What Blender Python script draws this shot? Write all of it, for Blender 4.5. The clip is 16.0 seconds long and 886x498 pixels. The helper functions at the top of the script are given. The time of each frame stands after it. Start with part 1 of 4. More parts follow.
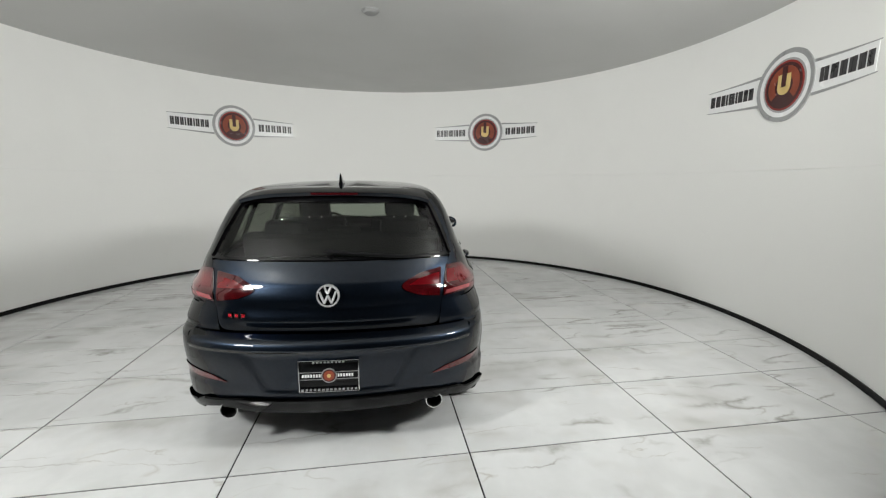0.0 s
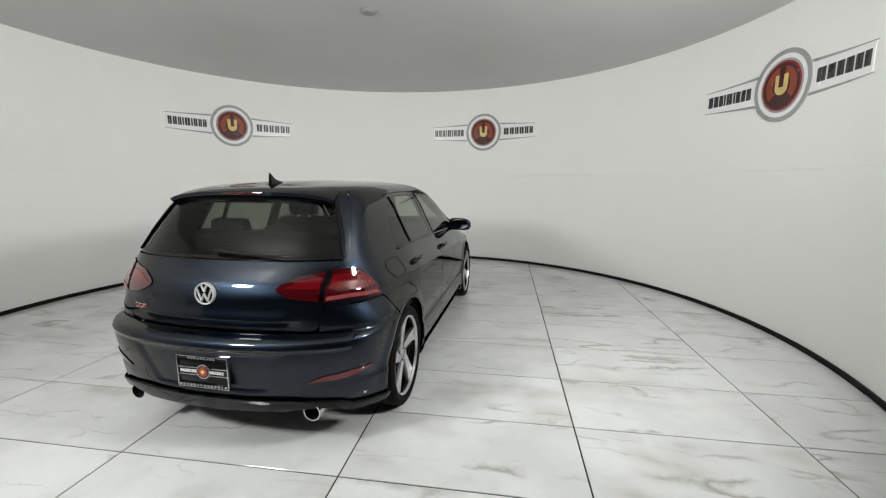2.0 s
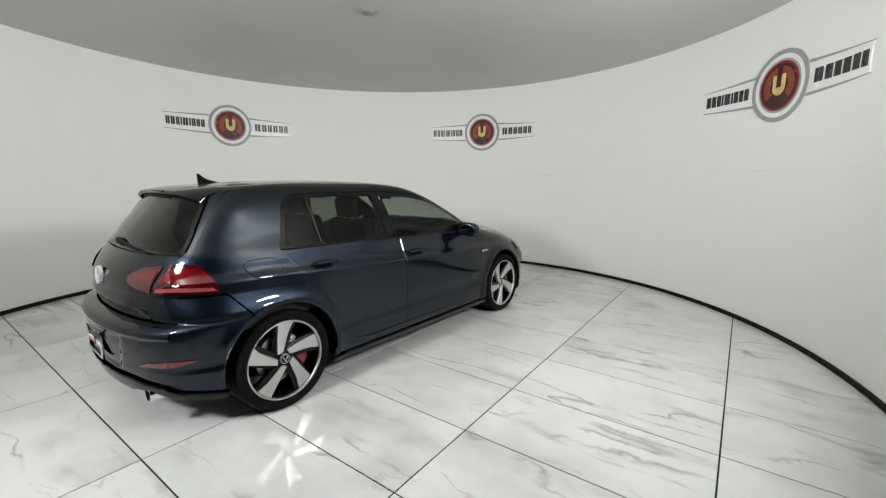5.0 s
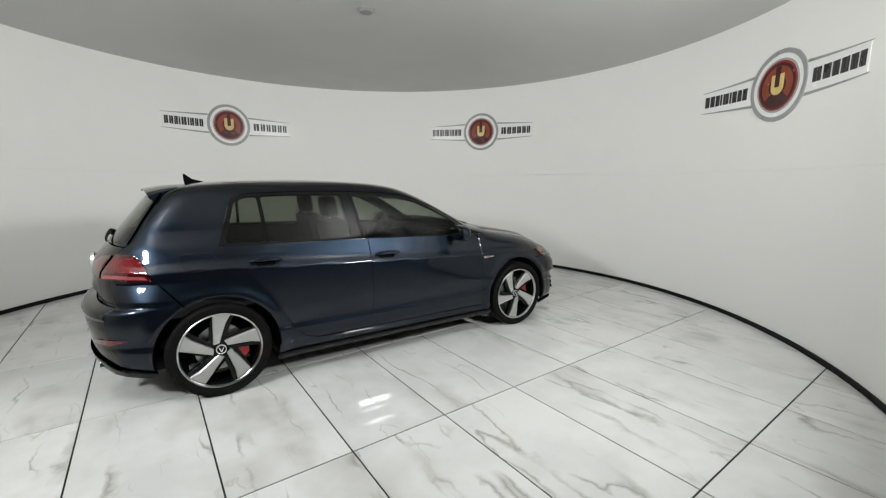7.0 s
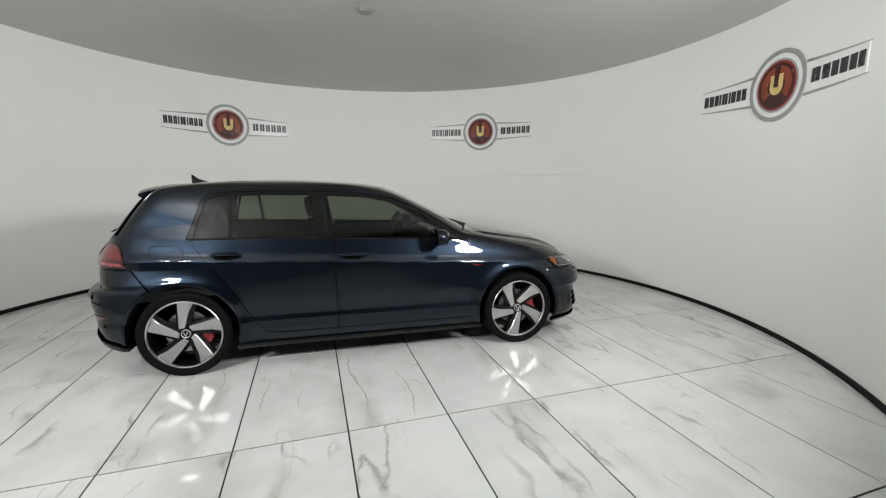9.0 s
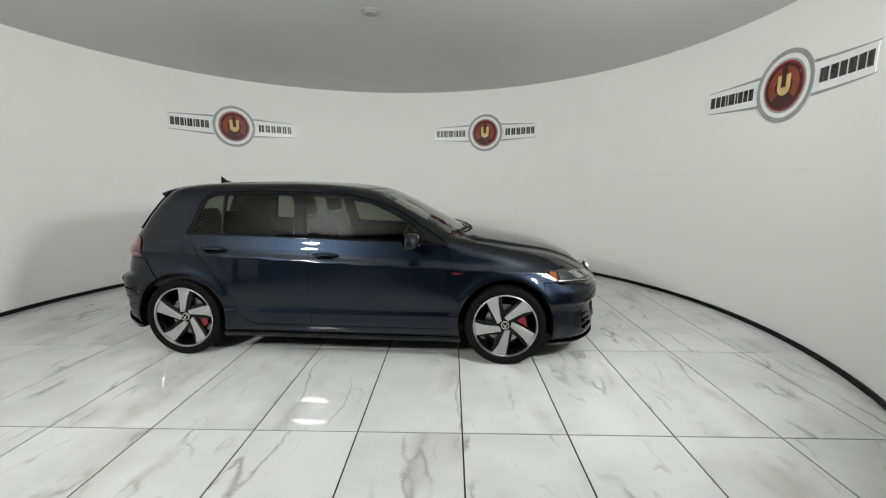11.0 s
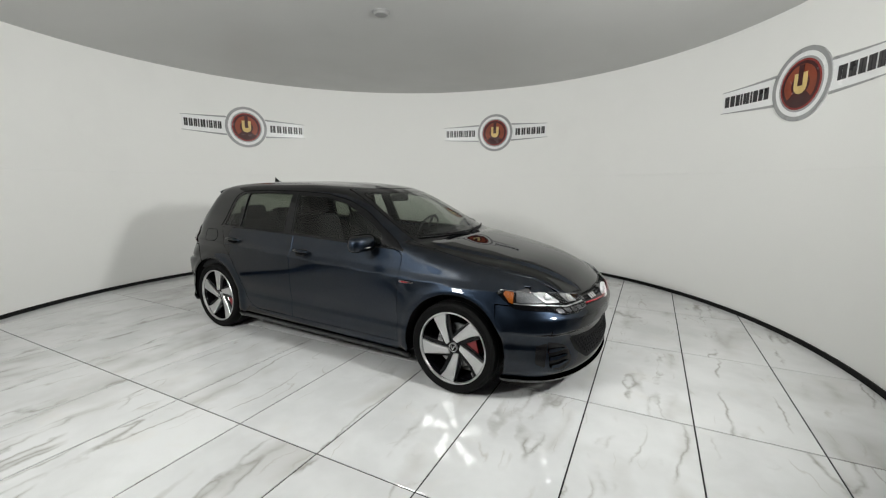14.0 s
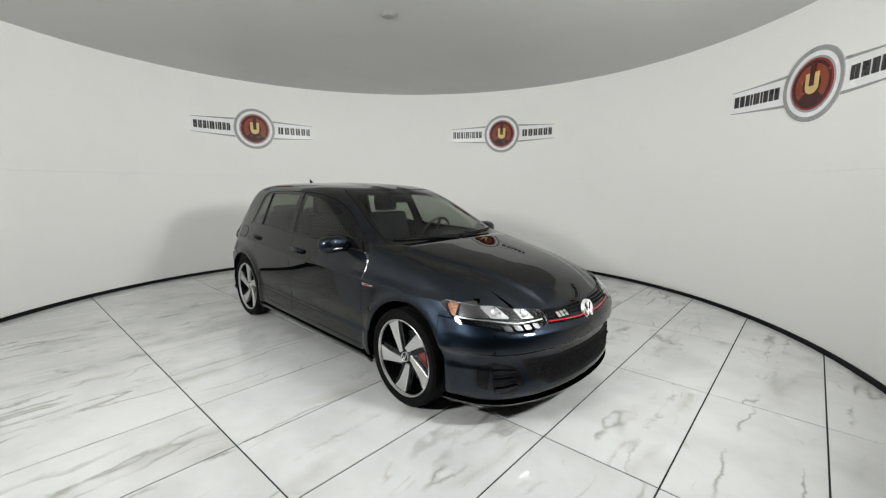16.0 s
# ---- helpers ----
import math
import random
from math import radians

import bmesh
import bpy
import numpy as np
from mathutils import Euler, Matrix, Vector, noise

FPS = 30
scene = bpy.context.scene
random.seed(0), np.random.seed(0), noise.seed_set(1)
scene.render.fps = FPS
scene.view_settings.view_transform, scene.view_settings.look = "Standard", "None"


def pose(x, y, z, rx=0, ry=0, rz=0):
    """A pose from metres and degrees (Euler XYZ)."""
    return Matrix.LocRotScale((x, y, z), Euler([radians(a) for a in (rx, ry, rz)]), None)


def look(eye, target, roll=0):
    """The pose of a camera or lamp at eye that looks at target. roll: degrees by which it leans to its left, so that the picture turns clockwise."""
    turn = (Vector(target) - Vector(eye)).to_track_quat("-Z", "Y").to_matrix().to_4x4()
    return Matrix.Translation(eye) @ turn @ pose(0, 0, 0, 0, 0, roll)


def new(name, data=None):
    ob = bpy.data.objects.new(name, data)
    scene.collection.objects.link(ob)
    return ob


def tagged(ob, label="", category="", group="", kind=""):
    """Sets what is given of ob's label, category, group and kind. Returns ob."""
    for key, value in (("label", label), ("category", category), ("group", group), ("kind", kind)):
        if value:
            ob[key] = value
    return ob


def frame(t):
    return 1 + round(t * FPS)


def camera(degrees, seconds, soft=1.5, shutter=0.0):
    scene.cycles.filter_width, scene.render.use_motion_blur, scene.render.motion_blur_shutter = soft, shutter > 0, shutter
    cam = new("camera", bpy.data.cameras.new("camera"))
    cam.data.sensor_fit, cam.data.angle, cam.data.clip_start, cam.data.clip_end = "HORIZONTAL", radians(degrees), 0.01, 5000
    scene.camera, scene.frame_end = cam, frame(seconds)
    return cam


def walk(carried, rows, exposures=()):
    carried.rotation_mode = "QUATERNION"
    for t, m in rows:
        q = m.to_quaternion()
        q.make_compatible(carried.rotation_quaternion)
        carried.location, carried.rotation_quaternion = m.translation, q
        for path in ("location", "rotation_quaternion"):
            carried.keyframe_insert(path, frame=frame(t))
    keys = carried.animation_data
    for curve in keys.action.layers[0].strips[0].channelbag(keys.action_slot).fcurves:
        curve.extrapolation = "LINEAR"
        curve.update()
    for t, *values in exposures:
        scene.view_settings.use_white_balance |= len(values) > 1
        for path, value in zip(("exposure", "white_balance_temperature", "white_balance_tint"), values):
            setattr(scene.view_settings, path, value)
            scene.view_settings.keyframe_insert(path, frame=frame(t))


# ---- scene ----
# ---- camera: stands in the wide entry of the round room and pans very slightly ----
EYE = (0.0, -4.057, 1.422)
cam = camera(94.28, 16.0, 1.2)
# seconds, pan and tilt of the camera, turn of the turntable (degrees)
ROWS = [
    (0.0, -10.87, -9.2, 36.57), (0.5, -10.8, -9.19, 32.29), (1.0, -10.83, -9.2, 27.75), (1.5, -10.91, -9.2, 23.35),
    (2.0, -11.08, -9.21, 18.84), (2.5, -11.28, -9.2, 14.24), (3.0, -11.31, -9.19, 9.63), (3.5, -11.25, -9.2, 5.08),
    (4.0, -11.0, -9.18, 0.95), (4.2, -11.15, -9.18, -1.12), (6.3, -11.38, -9.24, -20.55), (6.5, -11.42, -9.24, -22.51),
    (7.0, -11.42, -9.27, -26.98), (7.5, -11.55, -9.27, -31.85), (8.0, -11.4, -9.25, -36.12), (8.5, -11.43, -9.28, -40.66),
    (9.0, -11.5, -9.27, -45.28), (9.2, -11.45, -9.25, -46.95), (11.3, -10.85, -9.14, -66.27), (11.5, -10.92, -9.17, -68.08),
    (12.0, -10.76, -9.18, -72.29), (12.5, -10.63, -9.15, -76.47), (13.0, -10.34, -9.13, -80.42), (13.5, -9.94, -9.14, -84.19),
    (14.0, -9.55, -9.13, -87.86), (14.5, -9.3, -9.1, -91.45), (15.0, -8.95, -9.04, -94.93), (15.5, -8.8, -9.02, -98.44),
    (16.0, -8.64, -8.97, -102.04)]
HEADING = 48.62  # the car's nose on the turntable
OFF = (-0.001, 0.018)  # middle of the car beside the turntable's axis


def cam_pose(pan, tilt):
    a, b = radians(pan), radians(tilt)
    way = Vector((-math.sin(a) * math.cos(b), math.cos(a) * math.cos(b), math.sin(b)))
    return look(EYE, Vector(EYE) + way, 0.24)


walk(cam, [(t, cam_pose(p, q)) for t, p, q, _ in ROWS],
     [(0.0, 0.0), (4.0, 0.02), (7.0, -0.03), (9.0, -0.10), (12.5, -0.04), (14.0, 0.0), (16.0, 0.08)])

# ---- world and exposure: a closed room, lit by its own lamps alone ----
world = bpy.data.worlds.new("world")
scene.world = world
world.use_nodes = True
world.node_tree.nodes["Background"].inputs[0].default_value = (0.02, 0.02, 0.02, 1)
world.node_tree.nodes["Background"].inputs[1].default_value = 0.3
scene.view_settings.exposure = 0.0
LAMP = 186.0

# ---- materials ----


class Nodes:
    """Short way to wire a node material."""

    def __init__(self, name):
        self.m = bpy.data.materials.new(name)
        self.m.use_nodes = True
        self.t = self.m.node_tree
        self.b = self.t.nodes["Principled BSDF"]

    def add(self, kind, sets=(), **links):
        n = self.t.nodes.new("ShaderNode" + kind)
        for k, v in dict(sets).items():
            n.inputs[k].default_value = v
        for k, v in links.items():
            self.t.links.new(v, n.inputs[k.replace("_", " ")])
        return n

    def link(self, out, to):
        self.t.links.new(out, self.b.inputs[to])

    def set(self, **kw):
        for k, v in kw.items():
            self.b.inputs[k.replace("_", " ")].default_value = v
        return self

    def coords(self, scale=(1, 1, 1), shift=False, turn=0.0):
        tc = self.add("TexCoord")
        mp = self.add("Mapping", {"Scale": scale, "Rotation": (0, 0, turn)}, Vector=tc.outputs["Object"])
        if shift:
            oi = self.add("ObjectInfo")
            k = self.add("VectorMath", {1: (37.0, 53.0, 11.0)})
            k.operation = "MULTIPLY"
            self.t.links.new(oi.outputs["Random"], k.inputs[0])
            self.t.links.new(k.outputs[0], mp.inputs["Location"])
        return mp.outputs[0]

    def noise(self, vec, scale, detail=4.0, rough=0.55, distort=0.0):
        return self.add("TexNoise", {"Scale": scale, "Detail": detail, "Roughness": rough, "Distortion": distort}, Vector=vec).outputs["Fac"]

    def ramp(self, fac, *stops):
        r = self.add("ValToRGB", Fac=fac)
        e = r.color_ramp.elements
        while len(e) < len(stops):
            e.new(0.5)
        for el, (p, c) in zip(e, stops):
            el.position, el.color = p, (*c, 1) if len(c) == 3 else c
        return r.outputs[0]

    def bump(self, fac, strength, dist=0.002):
        b = self.add("Bump", {"Strength": strength, "Distance": dist}, Height=fac)
        self.link(b.outputs[0], "Normal")


def grey(v):
    return (v, v, v)


def plain(name, col, rough=0.5, metal=0.0, vary=0.12, scale=30.0, bump=0.0, coat=0.0, spec=0.5, **kw):
    """Base colour with two scales of mottling, uneven gloss and fine relief."""
    n = Nodes(name)
    v = n.coords()
    a, b = n.noise(v, scale), n.noise(v, scale / 9, 2.0)
    mix = n.add("Math", {1: 0.5})
    mix.operation = "ADD"
    n.t.links.new(a, mix.inputs[0])
    n.t.links.new(b, mix.inputs[1])
    lo, hi = [max(0.0, c * (1 - vary)) for c in col], [min(1.0, c * (1 + vary)) for c in col]
    n.link(n.ramp(mix.outputs[0], (0.6, lo), (0.99, hi)), "Base Color")
    n.link(n.ramp(a, (0.3, grey(max(0.0, rough * 0.85))), (0.7, grey(min(1.0, rough * 1.15)))), "Roughness")
    n.set(Metallic=metal, Coat_Weight=coat, Coat_Roughness=0.03, Specular_IOR_Level=spec, **kw)
    if bump:
        n.bump(a, bump)
    return n.m


def glow(name, col, strength):
    n = Nodes(name)
    n.set(Base_Color=(*col, 1), Emission_Color=(*col, 1), Emission_Strength=strength)
    return n.m


def marble():
    n = Nodes("polished_white_marble_tile")
    v = n.coords((1, 1, 1), True)
    # drifting field that bends the veins
    warp = n.add("TexNoise", {"Scale": 1.6, "Detail": 5.0, "Roughness": 0.6}, Vector=v).outputs["Color"]
    ad = n.add("VectorMath", {1: (0.0, 0.0, 0.0)})
    ad.operation = "MULTIPLY_ADD"
    n.t.links.new(warp, ad.inputs[0])
    ad.inputs[1].default_value = (0.24, 0.24, 0.24)
    n.t.links.new(v, ad.inputs[2])
    def vein(turn, stretch, scale, width):
        mp = n.add("Mapping", {"Rotation": (0, 0, turn), "Scale": (1.0, stretch, 1.0)}, Vector=ad.outputs[0])
        f = n.noise(mp.outputs[0], scale, 2.0, 0.45)
        s = n.add("Math", {1: 0.5})
        s.operation = "SUBTRACT"
        n.t.links.new(f, s.inputs[0])
        ab = n.add("Math")
        ab.operation = "ABSOLUTE"
        n.t.links.new(s.outputs[0], ab.inputs[0])
        return n.ramp(ab.outputs[0], (0.0, grey(1.0)), (width * 0.35, grey(0.55)), (width, grey(0.0)))
    a, b = vein(0.5, 0.13, 1.5, 0.060), vein(0.58, 0.12, 2.6, 0.016)
    fine = vein(0.44, 0.2, 4.6, 0.012)
    patch = n.ramp(n.noise(v, 1.5, 3.0), (0.47, grey(0.0)), (0.62, grey(0.8)))
    patch2 = n.ramp(n.noise(v, 2.1, 3.0), (0.46, grey(0.0)), (0.62, grey(1.0)))
    patch3 = n.ramp(n.noise(v, 3.3, 2.0), (0.52, grey(0.0)), (0.66, grey(0.8)))
    def mul(x, y):
        m = n.add("Math")
        m.operation = "MULTIPLY"
        n.t.links.new(x, m.inputs[0])
        n.t.links.new(y, m.inputs[1])
        return m.outputs[0]
    cloud = n.ramp(n.noise(ad.outputs[0], 2.2, 4.0), (0.35, (0.56, 0.565, 0.565)), (0.6, (0.64, 0.645, 0.645)))
    def over(base, fac, col):
        m = n.add("Mix")
        m.data_type = "RGBA"
        n.t.links.new(fac, m.inputs[0])
        n.t.links.new(base, m.inputs[6])
        m.inputs[7].default_value = (*col, 1)
        return m.outputs[2]
    tint = n.ramp(n.noise(ad.outputs[0], 3.4, 3.0), (0.6, grey(0.0)), (0.8, grey(0.22)))
    c = over(cloud, tint, (0.60, 0.55, 0.46))
    c = over(c, mul(a, patch), (0.42, 0.41, 0.39))
    c = over(c, mul(b, patch2), (0.33, 0.32, 0.30))
    c = over(c, mul(fine, patch3), (0.42, 0.40, 0.37))
    n.link(c, "Base Color")
    n.link(n.ramp(n.noise(v, 6.0, 3.0), (0.3, grey(0.03)), (0.75, grey(0.055))), "Roughness")
    n.set(IOR=1.5)
    return n.m


def paint_blue():
    n = Nodes("dark_blue_metallic_car_paint")
    v = n.coords()
    fl = n.noise(v, 55.0, 2.0)
    n.link(n.ramp(fl, (0.3, (0.0104, 0.0154, 0.0246)), (0.7, (0.0122, 0.0178, 0.0280))), "Base Color")
    n.link(n.ramp(n.noise(v, 7.0, 3.0), (0.3, grey(0.36)), (0.7, grey(0.40))), "Roughness")
    n.set(Metallic=1.0, Specular_Tint=(0.04, 0.06, 0.09, 1), Coat_Weight=1.0, Coat_Roughness=0.012, Coat_IOR=1.42)
    return n.m


def tinted(name, col, rough=0.0):
    """Tinted window glass: thin pane, part clear and part mirror."""
    n = Nodes(name)
    tr = n.add("BsdfTransparent", {"Color": (*col, 1)})
    gl = n.add("BsdfGlossy", {"Color": (1, 1, 1, 1), "Roughness": 0.02})
    lw = n.add("LayerWeight", {"Blend": 0.5})
    pw = n.add("Math", {1: 5.0})
    pw.operation = "POWER"
    n.t.links.new(lw.outputs["Facing"], pw.inputs[0])
    fr = n.add("Math", {1: 0.9, 2: 0.026})
    fr.operation = "MULTIPLY_ADD"
    n.t.links.new(pw.outputs[0], fr.inputs[0])
    mx = n.add("MixShader")
    n.t.links.new(fr.outputs[0], mx.inputs[0])
    n.t.links.new(tr.outputs[0], mx.inputs[1])
    n.t.links.new(gl.outputs[0], mx.inputs[2])
    n.t.links.new(mx.outputs[0], n.t.nodes["Material Output"].inputs[0])
    return n.m


def machined():
    n = Nodes("machined_silver_alloy")
    v = n.coords((1, 1, 60))
    n.link(n.ramp(n.noise(v, 40.0, 2.0), (0.3, grey(0.56)), (0.7, grey(0.70))), "Base Color")
    n.set(Metallic=1.0, Roughness=0.3)
    return n.m


MARBLE = marble()
WALL = plain("matt_white_wall_paint", (0.80, 0.795, 0.775), 0.6, 0, 0.015, 2.2, 0.03)
CEIL = plain("pale_grey_ceiling_paint", (0.46, 0.46, 0.45), 0.42, 0, 0.02, 1.6, 0.02)
BLACK = plain("black_rubber_trim", (0.006, 0.006, 0.006), 0.5, 0, 0.2, 40, 0.1, spec=0.15)
GROUT = plain("dark_grey_grout", (0.018, 0.018, 0.019), 0.8, 0, 0.25, 60, 0.2, spec=0.1)
DARK = plain("dark_painted_plaster", (0.03, 0.03, 0.032), 0.7, 0, 0.2, 3.0, 0.1)
CONCRETE = plain("grey_concrete", (0.16, 0.16, 0.155), 0.6, 0, 0.2, 5.0, 0.2)
PAINT = paint_blue()
BADGE = plain("bright_badge_metal", (0.72, 0.72, 0.73), 0.36, 0.7, 0.05, 20)
# pale detector plastic, darkened to grey for the shade it hangs in
DIM = plain("shaded_detector_plastic", (0.25, 0.25, 0.245), 0.5, 0, 0.05, 20)
CHROME = plain("bright_chrome", (0.78, 0.78, 0.79), 0.07, 1.0, 0.05, 20)
SATIN = plain("satin_silver", (0.55, 0.55, 0.56), 0.3, 1.0, 0.08, 30)
MACHINED = machined()
GLOSSBLACK = plain("gloss_black_plastic", (0.003, 0.003, 0.0035), 0.06, 0, 0.2, 30, 0, 0.0, spec=0.26)
MATTBLACK = plain("textured_black_plastic", (0.005, 0.005, 0.0055), 0.6, 0, 0.2, 120, 0.15, spec=0.1)
TYRE = plain("black_tyre_rubber", (0.0045, 0.0045, 0.0045), 0.7, 0, 0.25, 60, 0.2, spec=0.06)
GLASS = tinted("tinted_side_glass", (0.35, 0.38, 0.335))
CLEAR = tinted("clear_screen_glass", (0.80, 0.84, 0.80))
LENS = tinted("clear_lamp_lens", (0.93, 0.94, 0.95))
SEAT = plain("charcoal_seat_cloth", (0.016, 0.016, 0.018), 0.85, 0, 0.25, 90, 0.3, spec=0.2)
LINING = plain("dark_cabin_lining", (0.014, 0.014, 0.015), 0.8, 0, 0.2, 50, 0.1, spec=0.15)
RED = plain("deep_red_lamp_plastic", (0.085, 0.002, 0.004), 0.08, 0, 0.2, 25, 0, 0.8)
REDDARK = plain("smoked_red_lamp_plastic", (0.035, 0.0015, 0.0025), 0.08, 0, 0.2, 25, 0, 0.8)
PINK = plain("pale_red_lamp_band", (0.20, 0.045, 0.05), 0.1, 0, 0.15, 25, 0, 0.8)
REDTRIM = plain("bright_red_trim", (0.30, 0.010, 0.018), 0.25, 0, 0.1, 25, 0, 0.4)
CALIPER = plain("red_brake_caliper_paint", (0.17, 0.008, 0.010), 0.3, 0, 0.15, 30, 0, 0.3)
DISC = plain("worn_steel_disc", (0.30, 0.30, 0.30), 0.35, 1.0, 0.2, 60, 0.1)
SMOKED = plain("smoked_silver_bowl", (0.10, 0.10, 0.105), 0.32, 1.0, 0.2, 60)
AMBER = plain("amber_reflector", (0.22, 0.055, 0.006), 0.12, 0, 0.1, 30, 0, 0.6)
ACRYL_W = plain("white_acrylic", (0.82, 0.82, 0.82), 0.25, 0, 0.02, 10)
ACRYL_G = plain("grey_acrylic", (0.30, 0.30, 0.30), 0.3, 0, 0.05, 10)
ACRYL_K = plain("black_acrylic", (0.03, 0.028, 0.03), 0.3, 0, 0.1, 10)
ACRYL_R = plain("dark_red_acrylic", (0.22, 0.025, 0.022), 0.25, 0, 0.25, 6)
ACRYL_M = plain("maroon_acrylic", (0.05, 0.012, 0.012), 0.25, 0, 0.2, 6)
ACRYL_O = plain("orange_acrylic", (0.22, 0.045, 0.022), 0.25, 0, 0.2, 6)
ACRYL_Y = plain("pale_yellow_acrylic", (0.60, 0.43, 0.17), 0.25, 0, 0.15, 6)
LAMPFACE = glow("studio_lamp_diffuser", (0.975, 0.99, 0.96), LAMP)

# ---- mesh helpers ----


def obj(name, bm, mat, parent=None, smooth=True, sharp=35):
    me = bpy.data.meshes.new(name)
    bm.to_mesh(me)
    bm.free()
    for m in (mat if isinstance(mat, (list, tuple)) else [mat]):
        me.materials.append(m)
    if smooth:
        me.shade_smooth()
        me.set_sharp_from_angle(angle=radians(sharp))
    ob = new(name, me)
    ob.parent = parent
    return ob


def part(name, bm, mat, parent, label="", smooth=True, sharp=35):
    ob = obj(name, bm, mat, parent, smooth, sharp)
    return tagged(ob, label) if label else ob


def raw(verts, faces):
    bm = bmesh.new()
    vs = [bm.verts.new(v) for v in verts]
    for f in faces:
        if len(set(f)) > 2:
            try:
                bm.faces.new([vs[i] for i in f])
            except ValueError:
                pass
    bmesh.ops.recalc_face_normals(bm, faces=bm.faces)
    return bm


def box(bm, c, s, bev=0.0, m=None):
    """A bevelled box round c with sizes s, added to bm."""
    r = bmesh.ops.create_cube(bm, size=1.0)
    bmesh.ops.scale(bm, vec=s, verts=r["verts"])
    if bev:
        e = list({e for v in r["verts"] for e in v.link_edges})
        r = bmesh.ops.bevel(bm, geom=e, offset=bev, segments=2, affect="EDGES", profile=0.6)
    vs = r["verts"]
    if m is not None:
        bmesh.ops.transform(bm, matrix=m, verts=vs)
    bmesh.ops.translate(bm, vec=c, verts=vs)
    return bm


def boxed(c, s, bev=0.0, m=None):
    return box(bmesh.new(), c, s, bev, m)


def spin(profile, n=48, axis="z", closed=False):
    """Turned solid from (radius, height) points round z, or round y with height along y."""
    vs, fs, k = [], [], len(profile)
    for i in range(n):
        a = 2 * math.pi * i / n
        for r, h in profile:
            vs.append((r * math.cos(a), r * math.sin(a), h) if axis == "z" else (r * math.cos(a), h, r * math.sin(a)))
    for i in range(n):
        for j in range(k if closed else k - 1):
            a, b = i * k + j, i * k + (j + 1) % k
            c, d = ((i + 1) % n) * k + (j + 1) % k, ((i + 1) % n) * k + j
            fs.append((a, b, c, d))
    bm = raw(vs, fs)
    bmesh.ops.remove_doubles(bm, verts=bm.verts, dist=1e-5)
    return bm


def tube(points, r, n=8):
    """A round bar along a line of points."""
    ps = [Vector(p) for p in points]
    vs, fs = [], []
    for i, p in enumerate(ps):
        d = (ps[min(i + 1, len(ps) - 1)] - ps[max(i - 1, 0)]).normalized()
        u = d.orthogonal().normalized() if i == 0 else (u - d * u.dot(d)).normalized()
        w = d.cross(u)
        for j in range(n):
            a = 2 * math.pi * j / n
            vs.append(p + (u * math.cos(a) + w * math.sin(a)) * (r[i] if isinstance(r, (list, tuple)) else r))
    for i in range(len(ps) - 1):
        for j in range(n):
            fs.append((i * n + j, i * n + (j + 1) % n, (i + 1) * n + (j + 1) % n, (i + 1) * n + j))
    fs += [tuple(range(n)), tuple(range((len(ps) - 1) * n, len(ps) * n))]
    return raw(vs, fs)


# ---- the round room ----
R, H, OPEN = 3.935, 3.05, 46  # radius, height, half the entry's angle in degrees


def ring_wall(r0, r1, z0, z1, a0, a1, n=160):
    vs, fs = [], []
    for i in range(n + 1):
        a = radians(a0 + (a1 - a0) * i / n)
        for r, z in ((r0, z0), (r0, z1), (r1, z1), (r1, z0)):
            vs.append((r * math.cos(a), r * math.sin(a), z))
    for i in range(n):
        for j in range(4):
            fs.append((i * 4 + j, i * 4 + (j + 1) % 4, i * 4 + 4 + (j + 1) % 4, i * 4 + 4 + j))
    fs += [(0, 1, 2, 3), (4 * n, 4 * n + 1, 4 * n + 2, 4 * n + 3)]
    return raw(vs, fs)


A0, A1 = -90 + OPEN, 270 - OPEN
wall = tagged(obj("wall_round", ring_wall(R, R + 0.14, 1.5512, H, A0, A1), WALL), "curved white painted wall round the turntable", "wall", kind="structure")
low = part("lower_panel", ring_wall(R, R + 0.14, 0.0, 1.55, A0, A1), WALL, wall)
trim = tagged(obj("baseboard", ring_wall(R - 0.012, R - 0.0005, 0.0, 0.042, A0, A1), BLACK), "thin black rubber skirting along the curved wall", "baseboard", kind="structure")
bm = bmesh.new()
bmesh.ops.create_circle(bm, cap_ends=True, segments=128, radius=R + 0.1)
bmesh.ops.translate(bm, vec=(0, 0, H), verts=bm.verts)
g = bmesh.ops.extrude_face_region(bm, geom=bm.faces[:])
bmesh.ops.translate(bm, vec=(0, 0, 0.12), verts=[v for v in g["geom"] if isinstance(v, bmesh.types.BMVert)])
bmesh.ops.recalc_face_normals(bm, faces=bm.faces)
tagged(obj("ceiling", bm, CEIL), "pale grey smooth ceiling of the round room", "ceiling", kind="structure")

# the dark hall behind the entry, closed all round
for name, c, s, m in (
    ("wall_hall_back", (0, -8.1, 1.6), (10.2, 0.2, 3.4), DARK), ("wall_hall_west", (-5.0, -5.0, 1.6), (0.2, 6.0, 3.4), DARK),
    ("wall_hall_east", (5.0, -5.0, 1.6), (0.2, 6.0, 3.4), DARK),
    ("wall_hall_return_west", (-3.95, -2.55, 1.6), (1.9, 0.12, 3.4), DARK), ("wall_hall_return_east", (3.95, -2.55, 1.6), (1.9, 0.12, 3.4), DARK),
    ("ceiling_hall", (0, -5.4, 3.36), (10.2, 5.6, 0.1), DARK), ("floor_hall", (0, -5.0, -0.15), (10.2, 6.2, 0.1), CONCRETE)):
    tagged(obj(name, boxed(c, s), m), "dark plain %s of the hall behind the entry" % name.split("_")[0], name.split("_")[0], kind="structure")

